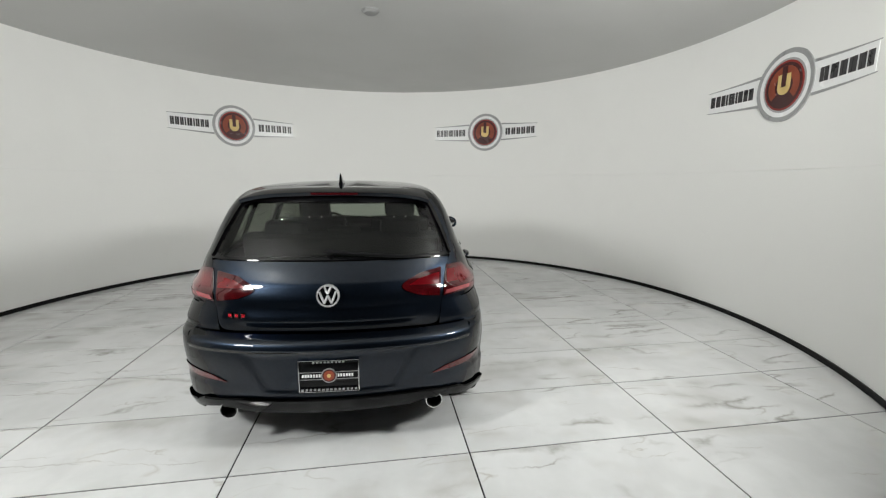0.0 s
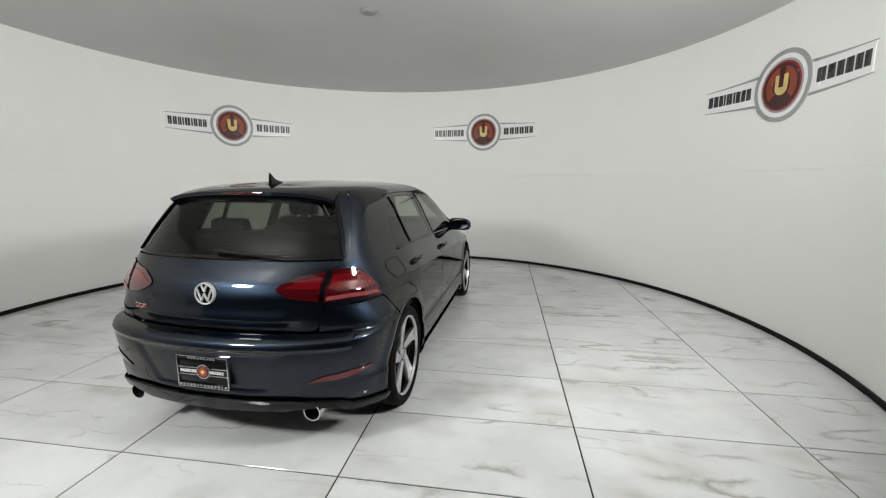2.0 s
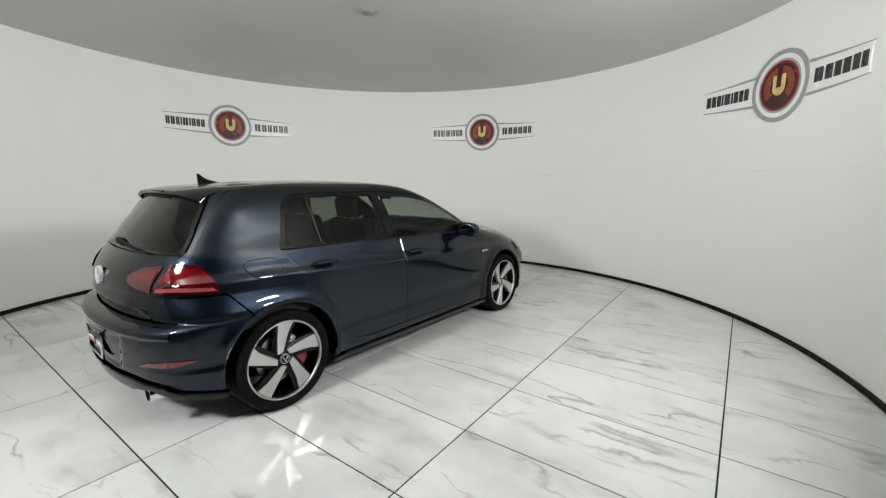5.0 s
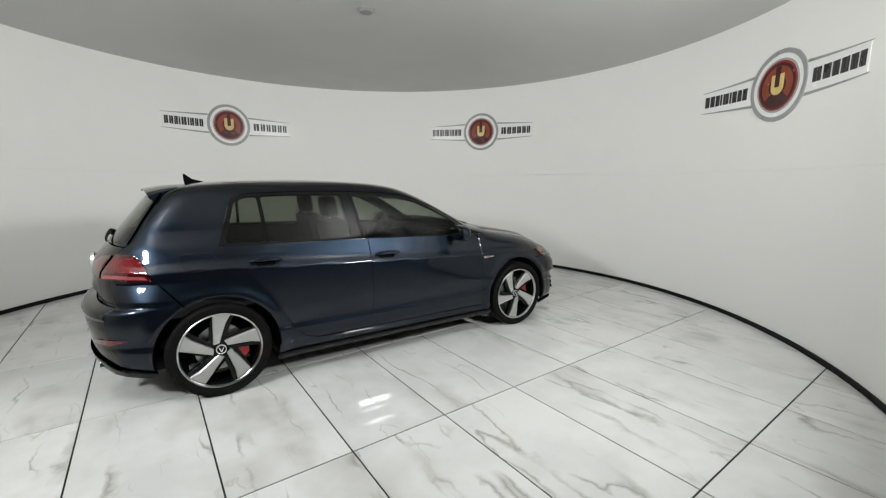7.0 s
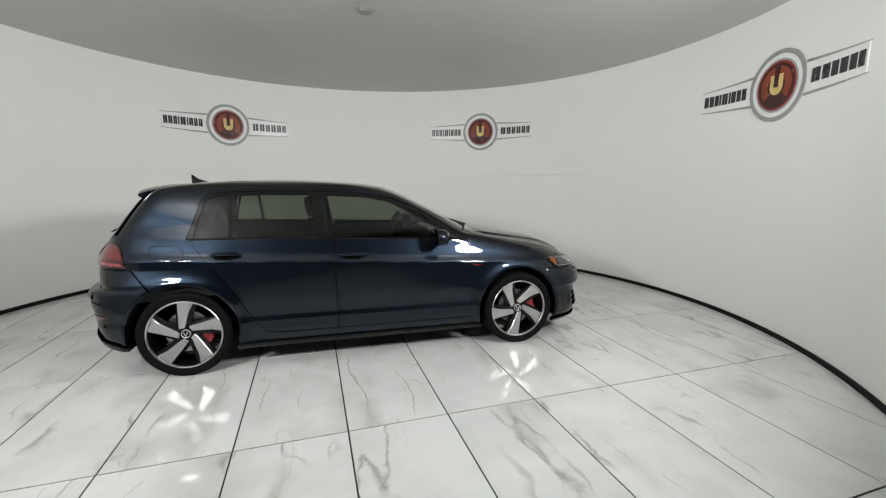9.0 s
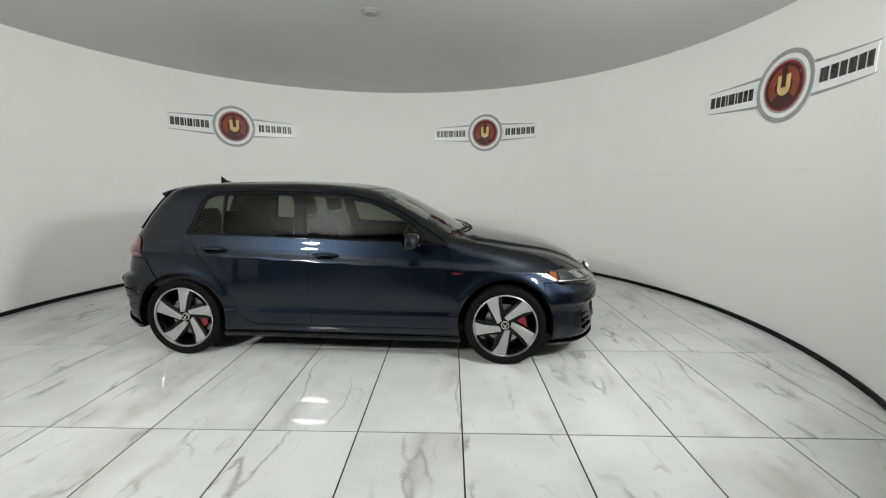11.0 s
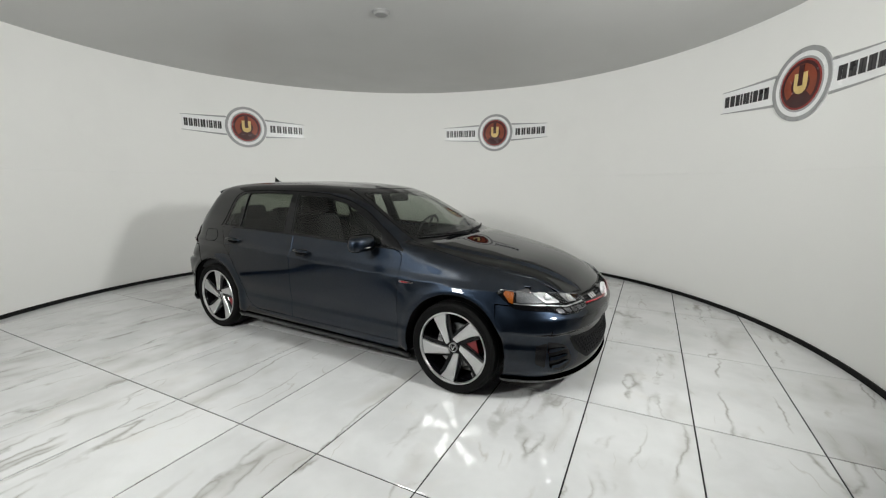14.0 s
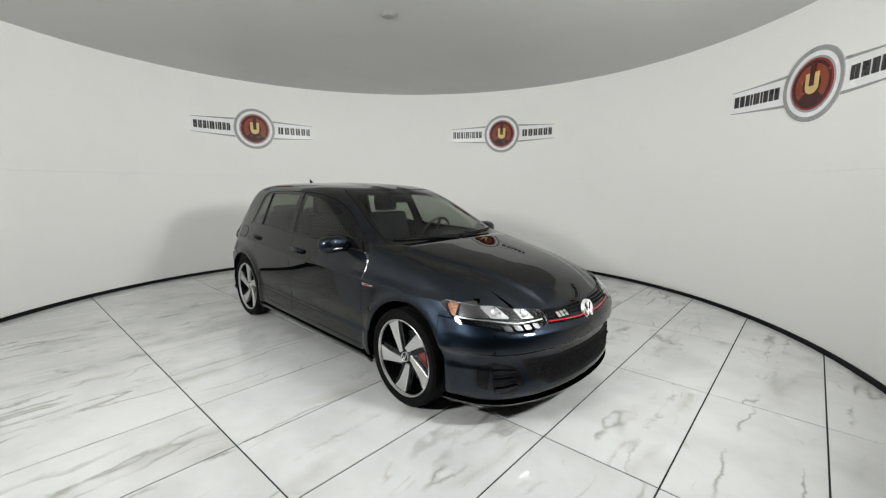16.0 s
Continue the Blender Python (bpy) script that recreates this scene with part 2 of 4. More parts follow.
# small detector on the ceiling
det = tagged(new("ceiling_detector"), "small pale round detector fixed to the ceiling", "detector")
det.location = (0.11, 0.27, H)
part("body", spin([(0, 0.0), (0.075, 0.0), (0.078, -0.012), (0.06, -0.028), (0, -0.032)], 40), DIM, det)
part("base_ring", spin([(0.079, 0.0), (0.088, 0.0), (0.088, -0.006), (0.079, -0.006)], 40, closed=True), ACRYL_G, det)


# ---- wall signs: plain shapes in the sign's colours ----
def bend(a0, z0, s, h, d):
    a = a0 - s / R
    return ((R - d) * math.cos(a), (R - d) * math.sin(a), z0 + h)


def solid(rows, n):
    """Closed shell of quads from rows of n points each (front and back alternate)."""
    fs = []
    for i in range(len(rows) // n - 1):
        for j in range(n):
            fs.append((i * n + j, i * n + (j + 1) % n, (i + 1) * n + (j + 1) % n, (i + 1) * n + j))
    k = len(rows) - n
    return raw(rows, fs + [tuple(range(n)), tuple(range(k, k + n))])


def bent_strip(a0, z0, s0, s1, low, high, d):
    """A piece bent onto the wall from s0 to s1, between two heights that run along it."""
    n = max(1, int(abs(s1 - s0) / 0.04))
    rows = []
    for i in range(n + 1):
        t = i / n
        s, a, b = s0 + (s1 - s0) * t, low[0] + (low[1] - low[0]) * t, high[0] + (high[1] - high[0]) * t
        rows += [bend(a0, z0, s, a, 0.0), bend(a0, z0, s, a, d), bend(a0, z0, s, b, d), bend(a0, z0, s, b, 0.0)]
    return solid(rows, 4)


def bent_disc(a0, z0, r, d, r0=0.0, cy=0.0, arc0=0.0, arc1=2 * math.pi):
    """A disc, ring or sector bent onto the wall."""
    vs, fs, n = [], [], 48
    full = arc1 - arc0 > 6.2
    rr = [r0 + (r - r0) * k / 5 for k in range(6)]
    for i in range(n + 1):
        a = arc0 + (arc1 - arc0) * i / n
        vs += [bend(a0, z0, q * math.cos(a), cy + q * math.sin(a), d) for q in rr] + [bend(a0, z0, r * math.cos(a), cy + r * math.sin(a), 0.0)]
    for i in range(n):
        fs += [(i * 7 + j, i * 7 + j + 1, i * 7 + j + 8, i * 7 + j + 7) for j in range(6)]
    bm = raw(vs, fs)
    bmesh.ops.remove_doubles(bm, verts=bm.verts, dist=1e-5)
    return bm


def wall_sign(angle, z0):
    a0 = radians(angle)
    sg = tagged(new("wall_sign"), "acrylic wall sign, red emblem between two rows of dark blocks", "sign", "signs on the curved wall")
    def put(name, bm, mat):
        part(name, bm, mat, sg, smooth=False)
    for sx, words in ((-1, (1, 1, 0.9, 0.45, 1.3, 0.45, 1, 0.9, 1)), (1, (1.3, 1.1, 1, 1.1, 1, 0.9))):
        put("band", bent_strip(a0, z0, sx * 0.28, sx * 0.93, (-0.13, -0.11), (0.13, 0.105), 0.004), ACRYL_W)
        for u, w in ((0.137, 0.108), (-0.137, -0.113)):
            put("edge_strip", bent_strip(a0, z0, sx * 0.30, sx * 0.95, (u - 0.013, w - 0.003), (u + 0.013, w + 0.003), 0.006), ACRYL_G)
        tot, lo, hi = sum(words), 0.365, 0.915
        x = -hi if sx < 0 else lo
        for wd in words:
            w = wd / tot * (hi - lo)
            bars = ((0.5, 0.30),) if wd < 0.5 else ((0.28, 0.15), (0.69, 0.17))
            for mid, half in bars:
                put("letter_bar", bent_strip(a0, z0, x + w * (mid - half), x + w * (mid + half), (-0.056, -0.056), (0.058, 0.058), 0.010), ACRYL_K)
            x += w
    put("outer_ring", bent_disc(a0, z0, 0.322, 0.012, 0.281), ACRYL_G)
    put("white_ring", bent_disc(a0, z0, 0.287, 0.010, 0.20), ACRYL_W)
    put("grey_ring", bent_disc(a0, z0, 0.24, 0.013, 0.20), ACRYL_G)
    put("red_disc", bent_disc(a0, z0, 0.221, 0.016), ACRYL_R)
    put("maroon_disc", bent_disc(a0, z0, 0.203, 0.018), ACRYL_M)
    put("orange_arc", bent_disc(a0, z0, 0.175, 0.020, 0.10, 0.0, -0.75, 3.89), ACRYL_O)
    put("yellow_loop", bent_disc(a0, z0, 0.070, 0.023, 0.0, -0.012), ACRYL_Y)
    for sx in (-1, 1):
        put("yellow_arm", bent_strip(a0, z0, sx * 0.026, sx * 0.070, (-0.008, -0.008), (0.100, 0.100), 0.0235), ACRYL_Y)
    put("dark_slot", bent_strip(a0, z0, -0.026, 0.026, (-0.012, -0.012), (0.17, 0.17), 0.026), ACRYL_M)
    return sg


wall_sign(121.2, 2.31)
wall_sign(56.5, 2.31)
wall_sign(-10.6, 2.32)


# ---- studio lamps at both sides of the entry ----
def studio_lamp(x, y, z, r):
    at = Vector((x, y, z))
    lamp = tagged(new("studio_lamp"), "round lit studio lamp on a black stand beside the entry", "lamp", "studio lamps at the entry")
    lamp.matrix_world = Matrix.Translation((x, y, 0))
    turn = (Vector((0, 0.2, 2.9)) - at).to_track_quat("Z", "Y").to_matrix().to_4x4()
    def aim(bm):
        bmesh.ops.transform(bm, matrix=Matrix.Translation((0, 0, z)) @ turn, verts=bm.verts)
        return bm
    part("housing", aim(spin([(0, -0.09), (r * 0.8, -0.085), (r + 0.02, -0.03), (r + 0.02, 0.008), (r + 0.006, 0.008), (r + 0.006, -0.004)], 48)), MATTBLACK, lamp)
    part("diffuser", aim(spin([(0, 0.0), (r * 0.7, 0.0), (r, 0.0), (r, -0.006), (0, -0.006)], 48)), LAMPFACE, lamp, "glowing white diffuser")
    part("pole", tube([(0, 0, 0.1), (0, 0, z - 0.1)], 0.016, 12), MATTBLACK, lamp)
    for k in range(3):
        a = k * 2.094 + 0.4
        part("leg", tube([(0, 0, 0.42), (0.36 * math.cos(a), 0.36 * math.sin(a), -0.09)], 0.011, 8), MATTBLACK, lamp)
    return lamp


studio_lamp(2.42, -3.25, 2.2, 0.26)
studio_lamp(-2.42, -3.25, 2.2, 0.26)

# ---- the turntable ----
table = tagged(new("turntable"), "round turning platform tiled in white veined marble", "turntable", kind="structure")
part("deck", spin([(0, -0.10), (R - 0.02, -0.10), (R - 0.02, -0.004), (0, -0.004)], 160), GROUT, table, "dark deck that shows as joints between the tiles")


def clip_round(x0, y0, x1, y1, r):
    """The part of the circle r within a rectangle."""
    poly = [(r * math.cos(2 * math.pi * k / 180), r * math.sin(2 * math.pi * k / 180)) for k in range(180)]
    for axis, lim, sign in ((0, x0, 1), (0, x1, -1), (1, y0, 1), (1, y1, -1)):
        out = []
        for i, p in enumerate(poly):
            q = poly[(i + 1) % len(poly)]
            a, b = (p[axis] - lim) * sign, (q[axis] - lim) * sign
            if a >= 0:
                out.append(p)
            if (a >= 0) != (b >= 0):
                k = a / (a - b)
                out.append((p[0] + (q[0] - p[0]) * k, p[1] + (q[1] - p[1]) * k))
        poly = out
        if len(poly) < 3:
            return []
    return poly


TURN, TX, TY, OX, OY, GAP = 51.55, 0.605, 1.21, -0.296, -0.589, 0.0085


def lay_tiles():
    k = 0
    for i in range(-8, 9):
        for j in range(-5, 6):
            x0, y0 = OX + i * TX + GAP / 2, OY + j * TY + GAP / 2
            x1, y1 = x0 + TX - GAP, y0 + TY - GAP
            p = clip_round(x0, y0, x1, y1, R - 0.02)
            if len(p) < 3:
                continue
            cx, cy = (x0 + x1) / 2, (y0 + y1) / 2
            n, vs = len(p), []
            for z, s in ((-0.012, 0.0), (-0.001, 0.0), (0.0, 0.001)):
                for x, y in p:
                    vs.append((x - cx - math.copysign(s, x - cx), y - cy - math.copysign(s, y - cy), z))
            fs = [tuple(range(2 * n, 3 * n))]
            for q in (0, n):
                fs += [(q + m, q + (m + 1) % n, q + n + (m + 1) % n, q + n + m) for m in range(n)]
            ob = part("tile", raw(vs, fs), MARBLE, table, smooth=False)
            a = radians(TURN)
            ob.matrix_local = Matrix.Rotation(a, 4, "Z") @ Matrix.Translation((cx, cy, 0))
            k += 1

# ---- the car: one smooth body form, from which every panel is cut ----
from mathutils.geometry import delaunay_2d_cdt


def smooth_keys(keys):
    """Monotone cubic through (at, value) keys."""
    x, y = np.array([k[0] for k in keys], float), np.array([k[1] for k in keys], float)
    h, d = np.diff(x), np.diff(y) / np.diff(x)
    m = np.zeros(len(x))
    m[0], m[-1] = d[0], d[-1]
    for i in range(1, len(x) - 1):
        if d[i - 1] * d[i] > 0:
            w1, w2 = 2 * h[i] + h[i - 1], h[i] + 2 * h[i - 1]
            m[i] = (w1 + w2) / (w1 / d[i - 1] + w2 / d[i])
    def value(q):
        q = np.clip(np.asarray(q, float), x[0], x[-1])
        i = np.clip(np.searchsorted(x, q) - 1, 0, len(x) - 2)
        s = (q - x[i]) / h[i]
        return (y[i] * (1 + 2 * s) * (1 - s) ** 2 + h[i] * m[i] * s * (1 - s) ** 2 + y[i + 1] * s * s * (3 - 2 * s) + h[i] * m[i + 1] * s * s * (s - 1))
    return value


# half width, nose and tail by height
WIDE = smooth_keys([(0.15, 0.78), (0.2, 0.825), (0.26, 0.846), (0.33, 0.853), (0.385, 0.853), (0.42, 0.846), (0.55, 0.857), (0.7, 0.858), (0.76, 0.859), (0.782, 0.8595),
                    (0.797, 0.851), (0.83, 0.830), (0.9, 0.806), (0.96, 0.789), (1.0, 0.7765), (1.1, 0.7385), (1.2, 0.696), (1.3, 0.645), (1.36, 0.594), (1.395, 0.536),
                    (1.415, 0.458), (1.43, 0.32), (1.438, 0.02)])
NOSE = smooth_keys([(0.15, 2.08), (0.19, 2.13), (0.25, 2.148), (0.4, 2.130), (0.475, 2.136), (0.497, 2.168), (0.575, 2.170), (0.62, 2.14), (0.66, 2.105), (0.7, 2.06), (0.74, 2.0),
                    (0.8, 1.90), (0.86, 1.745), (0.92, 1.465), (0.97, 1.175), (1.0, 1.005), (1.1, 0.8), (1.2, 0.612), (1.3, 0.412), (1.36, 0.258), (1.39, 0.13),
                    (1.41, -0.03), (1.425, -0.27), (1.438, -0.6)])
TAIL = smooth_keys([(0.15, -1.93), (0.2, -1.99), (0.3, -2.04), (0.45, -2.065), (0.58, -2.08), (0.63, -2.076), (0.652, -2.05), (0.668, -2.0), (0.75, -2.008),
                    (0.83, -2.012), (0.9, -1.995), (0.96, -1.955), (1.02, -1.905), (1.1, -1.845), (1.2, -1.765), (1.3, -1.685), (1.36, -1.63), (1.39, -1.53),
                    (1.41, -1.35), (1.425, -1.1), (1.438, -0.62)])
LEN_F = smooth_keys([(0.15, 0.84), (0.75, 0.86), (0.9, 0.96), (1.03, 0.52), (1.44, 0.5)])
LEN_R = smooth_keys([(0.15, 0.60), (0.7, 0.58), (0.9, 0.60), (1.03, 0.42), (1.15, 0.36), (1.32, 0.34), (1.44, 0.5)])
AXLE, RW = 1.315, 0.318


def body_y(x, z):
    """Half width of the body at a place along it and a height."""
    x, z = np.asarray(x, float), np.asarray(z, float)
    z0 = z
    ramp = np.clip((z - 0.5) / 0.2, 0, 1) * np.clip((1.12 - z) / 0.26, 0, 1)
    tf = np.clip((NOSE(z) - x) / LEN_F(z), 0, 1)
    tr = np.clip((x - TAIL(z)) / LEN_R(z), 0, 1)
    e = np.sqrt(np.clip(1 - (1 - tf) ** 4.5, 0, 1)) * np.sqrt(np.clip(1 - (1 - tr) ** 4.2, 0, 1))
    z = z0 - np.clip(0.02 - (x + 0.1) * 0.045, -0.05, 0.08) * ramp * ramp * (3 - 2 * ramp)
    w = WIDE(z) * (1 - 0.012 * np.clip((x + 0.2) / 1.5, -1.2, 1.2) ** 2 * np.clip((z - 0.9) / 0.2, 0, 1))
    w = w * (1 - 0.062 * np.clip((-1.0 - x) / 0.65, 0, 1.1) ** 1.5 * np.interp(z0, (0.70, 0.80, 1.05, 1.25), (0.2, 1.0, 1.0, 0.7)))
    w = w * (1 - np.interp(z0, (0.5, 0.72, 0.9, 1.1), (0.006, 0.022, 0.030, 0.010)) * np.clip(x / 0.9, 0, 1.8) ** 2)
    w = w * (1 - 0.034 * np.clip((-1.62 - x) / 0.4, 0, 1) ** 1.5)
    z = z0
    for ax in (AXLE, -AXLE):
        r = np.hypot(x - ax, z - RW)
        w = w + 0.014 * np.exp(-((r - 0.386) / 0.045) ** 2) * np.clip((0.80 - z) / 0.1, 0, 1)
    return w * e


def project(view, u, v):
    """Points of the body seen from one way: side (x, z), front and rear (y, z), top (x, y)."""
    u, v = np.asarray(u, float), np.asarray(v, float)
    if view == "side":
        return np.stack([u, body_y(u, v), v], 1)
    if view in ("front", "rear"):
        out = NOSE(v) if view == "front" else TAIL(v)
        mid = np.full(u.shape, -0.45)
        a, b = mid.copy(), out.copy()
        for _ in range(40):
            m = (a + b) / 2
            inside = body_y(m, v) > np.abs(u)
            a, b = np.where(inside, m, a), np.where(inside, b, m)
        return np.stack([a, u, v], 1)
    a, b = np.full(u.shape, 0.62), np.full(u.shape, 1.438)
    for _ in range(40):
        m = (a + b) / 2
        inside = body_y(u, m) > np.abs(v)
        a, b = np.where(inside, m, a), np.where(inside, b, m)
    return np.stack([u, v, a], 1)


def normals(p):
    e = 0.004
    q = lambda x, z: body_y(x, z) ** 2
    n = np.stack([-(q(p[:, 0] + e, p[:, 2]) - q(p[:, 0] - e, p[:, 2])) / (2 * e), 2 * p[:, 1], -(q(p[:, 0], p[:, 2] + e) - q(p[:, 0], p[:, 2] - e)) / (2 * e)], 1)
    return n / np.maximum(np.linalg.norm(n, axis=1, keepdims=True), 1e-9)


def dense(poly, step):
    out = []
    for i, a in enumerate(poly):
        b = poly[(i + 1) % len(poly)]
        k = max(1, int(math.hypot(b[0] - a[0], b[1] - a[1]) / step + 0.999))
        out += [(a[0] + (b[0] - a[0]) * j / k, a[1] + (b[1] - a[1]) * j / k) for j in range(k)]
    return out


def rounded(poly, r, n=5):
    """The outline with its corners rounded by about r."""
    out = []
    for i, p in enumerate(poly):
        a, p, b = Vector(poly[i - 1]), Vector(p), Vector(poly[(i + 1) % len(poly)])
        ka, kb = min(r, (a - p).length * 0.48), min(r, (b - p).length * 0.48)
        s, e = p + (a - p).normalized() * ka, p + (b - p).normalized() * kb
        for j in range(n + 1):
            t = j / n
            q = s * (1 - t) ** 2 + p * 2 * t * (1 - t) + e * t * t
            out.append((q.x, q.y))
    return out


def inside(poly, pts):
    x, y = pts[:, 0], pts[:, 1]
    r = np.zeros(len(pts), bool)
    for i in range(len(poly)):
        (x0, y0), (x1, y1) = poly[i - 1], poly[i]
        if y0 != y1:
            r ^= ((y0 > y) != (y1 > y)) & (x < (x1 - x0) * (y - y0) / (y1 - y0) + x0)
    return r


def shrink(poly, d):
    """The outline moved inwards by d."""
    area = sum(a[0] * b[1] - b[0] * a[1] for a, b in zip(poly, poly[1:] + poly[:1]))
    s, out = (1 if area > 0 else -1), []
    for i, p in enumerate(poly):
        a, b = poly[i - 1], poly[(i + 1) % len(poly)]
        tx, ty = b[0] - a[0], b[1] - a[1]
        k = math.hypot(tx, ty) or 1
        out.append((p[0] - ty / k * d * s, p[1] + tx / k * d * s))
    return out


def cut(view, outline, holes=(), step=0.035, gap=0.002):
    """Triangles of the region in the view's plane: points, triangles and boundary loops."""
    loops = [shrink(dense(outline, step * 0.6), gap)] + [shrink(dense(h, step * 0.6), -gap) for h in holes]
    pts, edges, rims = [], [], []
    for lp in loops:
        k = len(pts)
        pts += lp
        rims.append(list(range(k, k + len(lp))))
        edges += [(k + i, k + (i + 1) % len(lp)) for i in range(len(lp))]
    rim = np.array(pts)
    gx = np.arange(rim[:, 0].min(), rim[:, 0].max(), step)
    gy = np.arange(rim[:, 1].min(), rim[:, 1].max(), step * 0.8)
    g = np.array([(x + (step / 2 if j % 2 else 0), y) for j, y in enumerate(gy) for x in gx])
    if len(g):
        ok = inside(loops[0], g)
        for h in loops[1:]:
            ok &= ~inside(h, g)
        g = g[ok]
    if len(g):
        near = np.concatenate([((b[:, None, 0] - rim[None, :, 0]) ** 2 + (b[:, None, 1] - rim[None, :, 1]) ** 2).min(1)
                               for b in np.array_split(g, len(g) // 800 + 1)])
        g = g[near > (step * 0.42) ** 2]
        pts += [tuple(q) for q in g]
    vs, _, fs, orig, _, _ = delaunay_2d_cdt([Vector(p) for p in pts], edges, [], 0, 1e-6)
    vs = np.array([tuple(v) for v in vs])
    c = vs[np.array([f[:3] for f in fs])].mean(1)
    ok = inside(loops[0], c)
    for h in loops[1:]:
        ok &= ~inside(h, c)
    back = {}
    for i, o in enumerate(orig):
        for k in o:
            back[k] = i
    return vs, [f for f, k in zip(fs, ok) if k], [[back[i] for i in r] for r in rims]


def panel(name, view, outline, mat, parent, off=0.0, gap=0.002, depth=0.016, holes=(), step=0.035, side=1, label="", shape=None):
    """A body panel or a fitting: a region of the body form at a height off over it, with turned-in edges.
    shape(u, v) adds pressed creases and recesses."""
    if mat is PAINT:
        step *= 0.55
    vs, fs, rims = cut(view, outline, holes, step, gap)
    def lifted(u, v):
        a = project(view, u, v)
        b = normals(a)
        return a + b * (off + (shape(u, v)[:, None] if shape else 0.0)), b
    p, n = lifted(vs[:, 0], vs[:, 1])
    if shape:
        e = 0.003
        du = lifted(vs[:, 0] + e, vs[:, 1])[0] - lifted(vs[:, 0] - e, vs[:, 1])[0]
        dv = lifted(vs[:, 0], vs[:, 1] + e)[0] - lifted(vs[:, 0], vs[:, 1] - e)[0]
        m = np.cross(du, dv)
        m = m / np.maximum(np.linalg.norm(m, axis=1, keepdims=True), 1e-12)
        m = m * np.where((m * n).sum(1, keepdims=True) < 0, -1, 1)
        n = np.where((m * n).sum(1, keepdims=True) > 0.5, m, n)
    co, no = [tuple(q) for q in p], [tuple(q) for q in n]
    # turn the triangles to the outside
    F = np.array([f[:3] for f in fs])
    out = (np.cross(p[F[:, 1]] - p[F[:, 0]], p[F[:, 2]] - p[F[:, 0]]) * n[F[:, 0]]).sum(1) < 0
    faces = [tuple(reversed(f)) if o else tuple(f) for f, o in zip(fs, out)]
    for rim in rims if depth else ():
        m, q = len(rim), len(co)
        for i, r in enumerate(rim):
            t = p[rim[(i + 1) % m]] - p[rim[i - 1]]
            o = np.cross(t, n[r])
            o = o / max(np.linalg.norm(o), 1e-9)
            # a small rolled edge, then the flange
            co += [tuple(p[r]), tuple(p[r] - n[r] * depth)]
            no += [tuple((n[r] + o) / 1.5), tuple(o)]
        for i in range(m):
            a, b = q + 2 * i, q + 2 * ((i + 1) % m)
            faces.append((a, b, b + 1, a + 1))
    if side < 0:
        co = [(x, -y, z) for x, y, z in co]
        no = [(x, -y, z) for x, y, z in no]
        faces = [tuple(reversed(f)) for f in faces]
    me = bpy.data.meshes.new(name)
    me.from_pydata(co, [], faces)
    me.materials.append(mat)
    me.shade_smooth()
    me.update()
    me.normals_split_custom_set_from_vertices(no)
    ob = new(name, me)
    ob.parent = parent
    return tagged(ob, label) if label else ob


def on_body(view, u, v, off=0.0, side=1):
    p = project(view, [u], [v])
    q = (p + normals(p) * off)[0]
    return Vector((q[0], q[1] * side, q[2]))


def strip(name, view, line, r, mat, parent, off=0.0, side=1, n=6, label=""):
    """A thin round moulding that lies along a line on the body."""
    pts = []
    for a, b in zip(line, line[1:]):
        k = max(1, int(math.hypot(b[0] - a[0], b[1] - a[1]) / 0.03))
        pts += [(a[0] + (b[0] - a[0]) * j / k, a[1] + (b[1] - a[1]) * j / k) for j in range(k)]
    pts.append(line[-1])
    return part(name, tube([on_body(view, u, v, off, side) for u, v in pts], r, n), mat, parent, label)


def corner_f(z):
    return NOSE(z) - (0.25 if z < 0.93 else 0.22 if z > 1.02 else 0.25 - (z - 0.93) / 3) * LEN_F(z)


def corner_r(z):
    return TAIL(z) + np.interp(z, (0.93, 1.03), (0.3, 0.42)) * LEN_R(z)


def curve_side(fn, z0, z1, n=14):
    return [(float(fn(z)), float(z)) for z in np.linspace(z0, z1, n)]


def curve_face(fn, z0, z1, s=1, n=14):
    return [(s * float(body_y(fn(z), z)), float(z)) for z in np.linspace(z0, z1, n)]


def arc(cx, cz, r, a0, a1, n=26):
    return [(cx + r * math.cos(radians(a)), cz + r * math.sin(radians(a))) for a in np.linspace(a0, a1, n)]


car = tagged(new("car"), "dark blue metallic five-door hatchback, parked with doors shut", "car")
ARCH = 0.372
LEVEL = 1.37  # the roof begins here

# lines shared by neighbouring panels
DLO_TOP = rounded([(0.905, 0.925), (0.60, 1.112), (0.44, 1.205), (0.25, 1.285), (0.02, 1.33), (-0.3, 1.346), (-0.75, 1.35), (-1.10, 1.338), (-1.185, 1.30), (-1.265, 1.03), (-1.285, 1.0)], 0.07)
DLO_TOP = [q for q in DLO_TOP if q[1] > 0.995 or q[0] > 0][2:-2]
DLO_LOW = [(-1.262, 1.004), (-0.8, 1.0), (-0.25, 0.985), (0.3, 0.967), (0.80, 0.945)]
REAR_CUT = [(-1.262, 1.0), (-1.21, 0.94), (-1.13, 0.84), (-1.04, 0.725), (-0.93, 0.55), (-0.855, 0.41), (-0.815, 0.355), (-0.76, 0.307), (-0.69, 0.289)]
SILL = 0.284


def hood_edge(y):
    """Height of the bonnet's front edge across the nose."""
    a = min(abs(y), 0.86)
    return 0.688 + 0.012 * (a / 0.4) ** 2 if a < 0.4 else 0.70 + (a - 0.4) ** 1.2 * 0.205


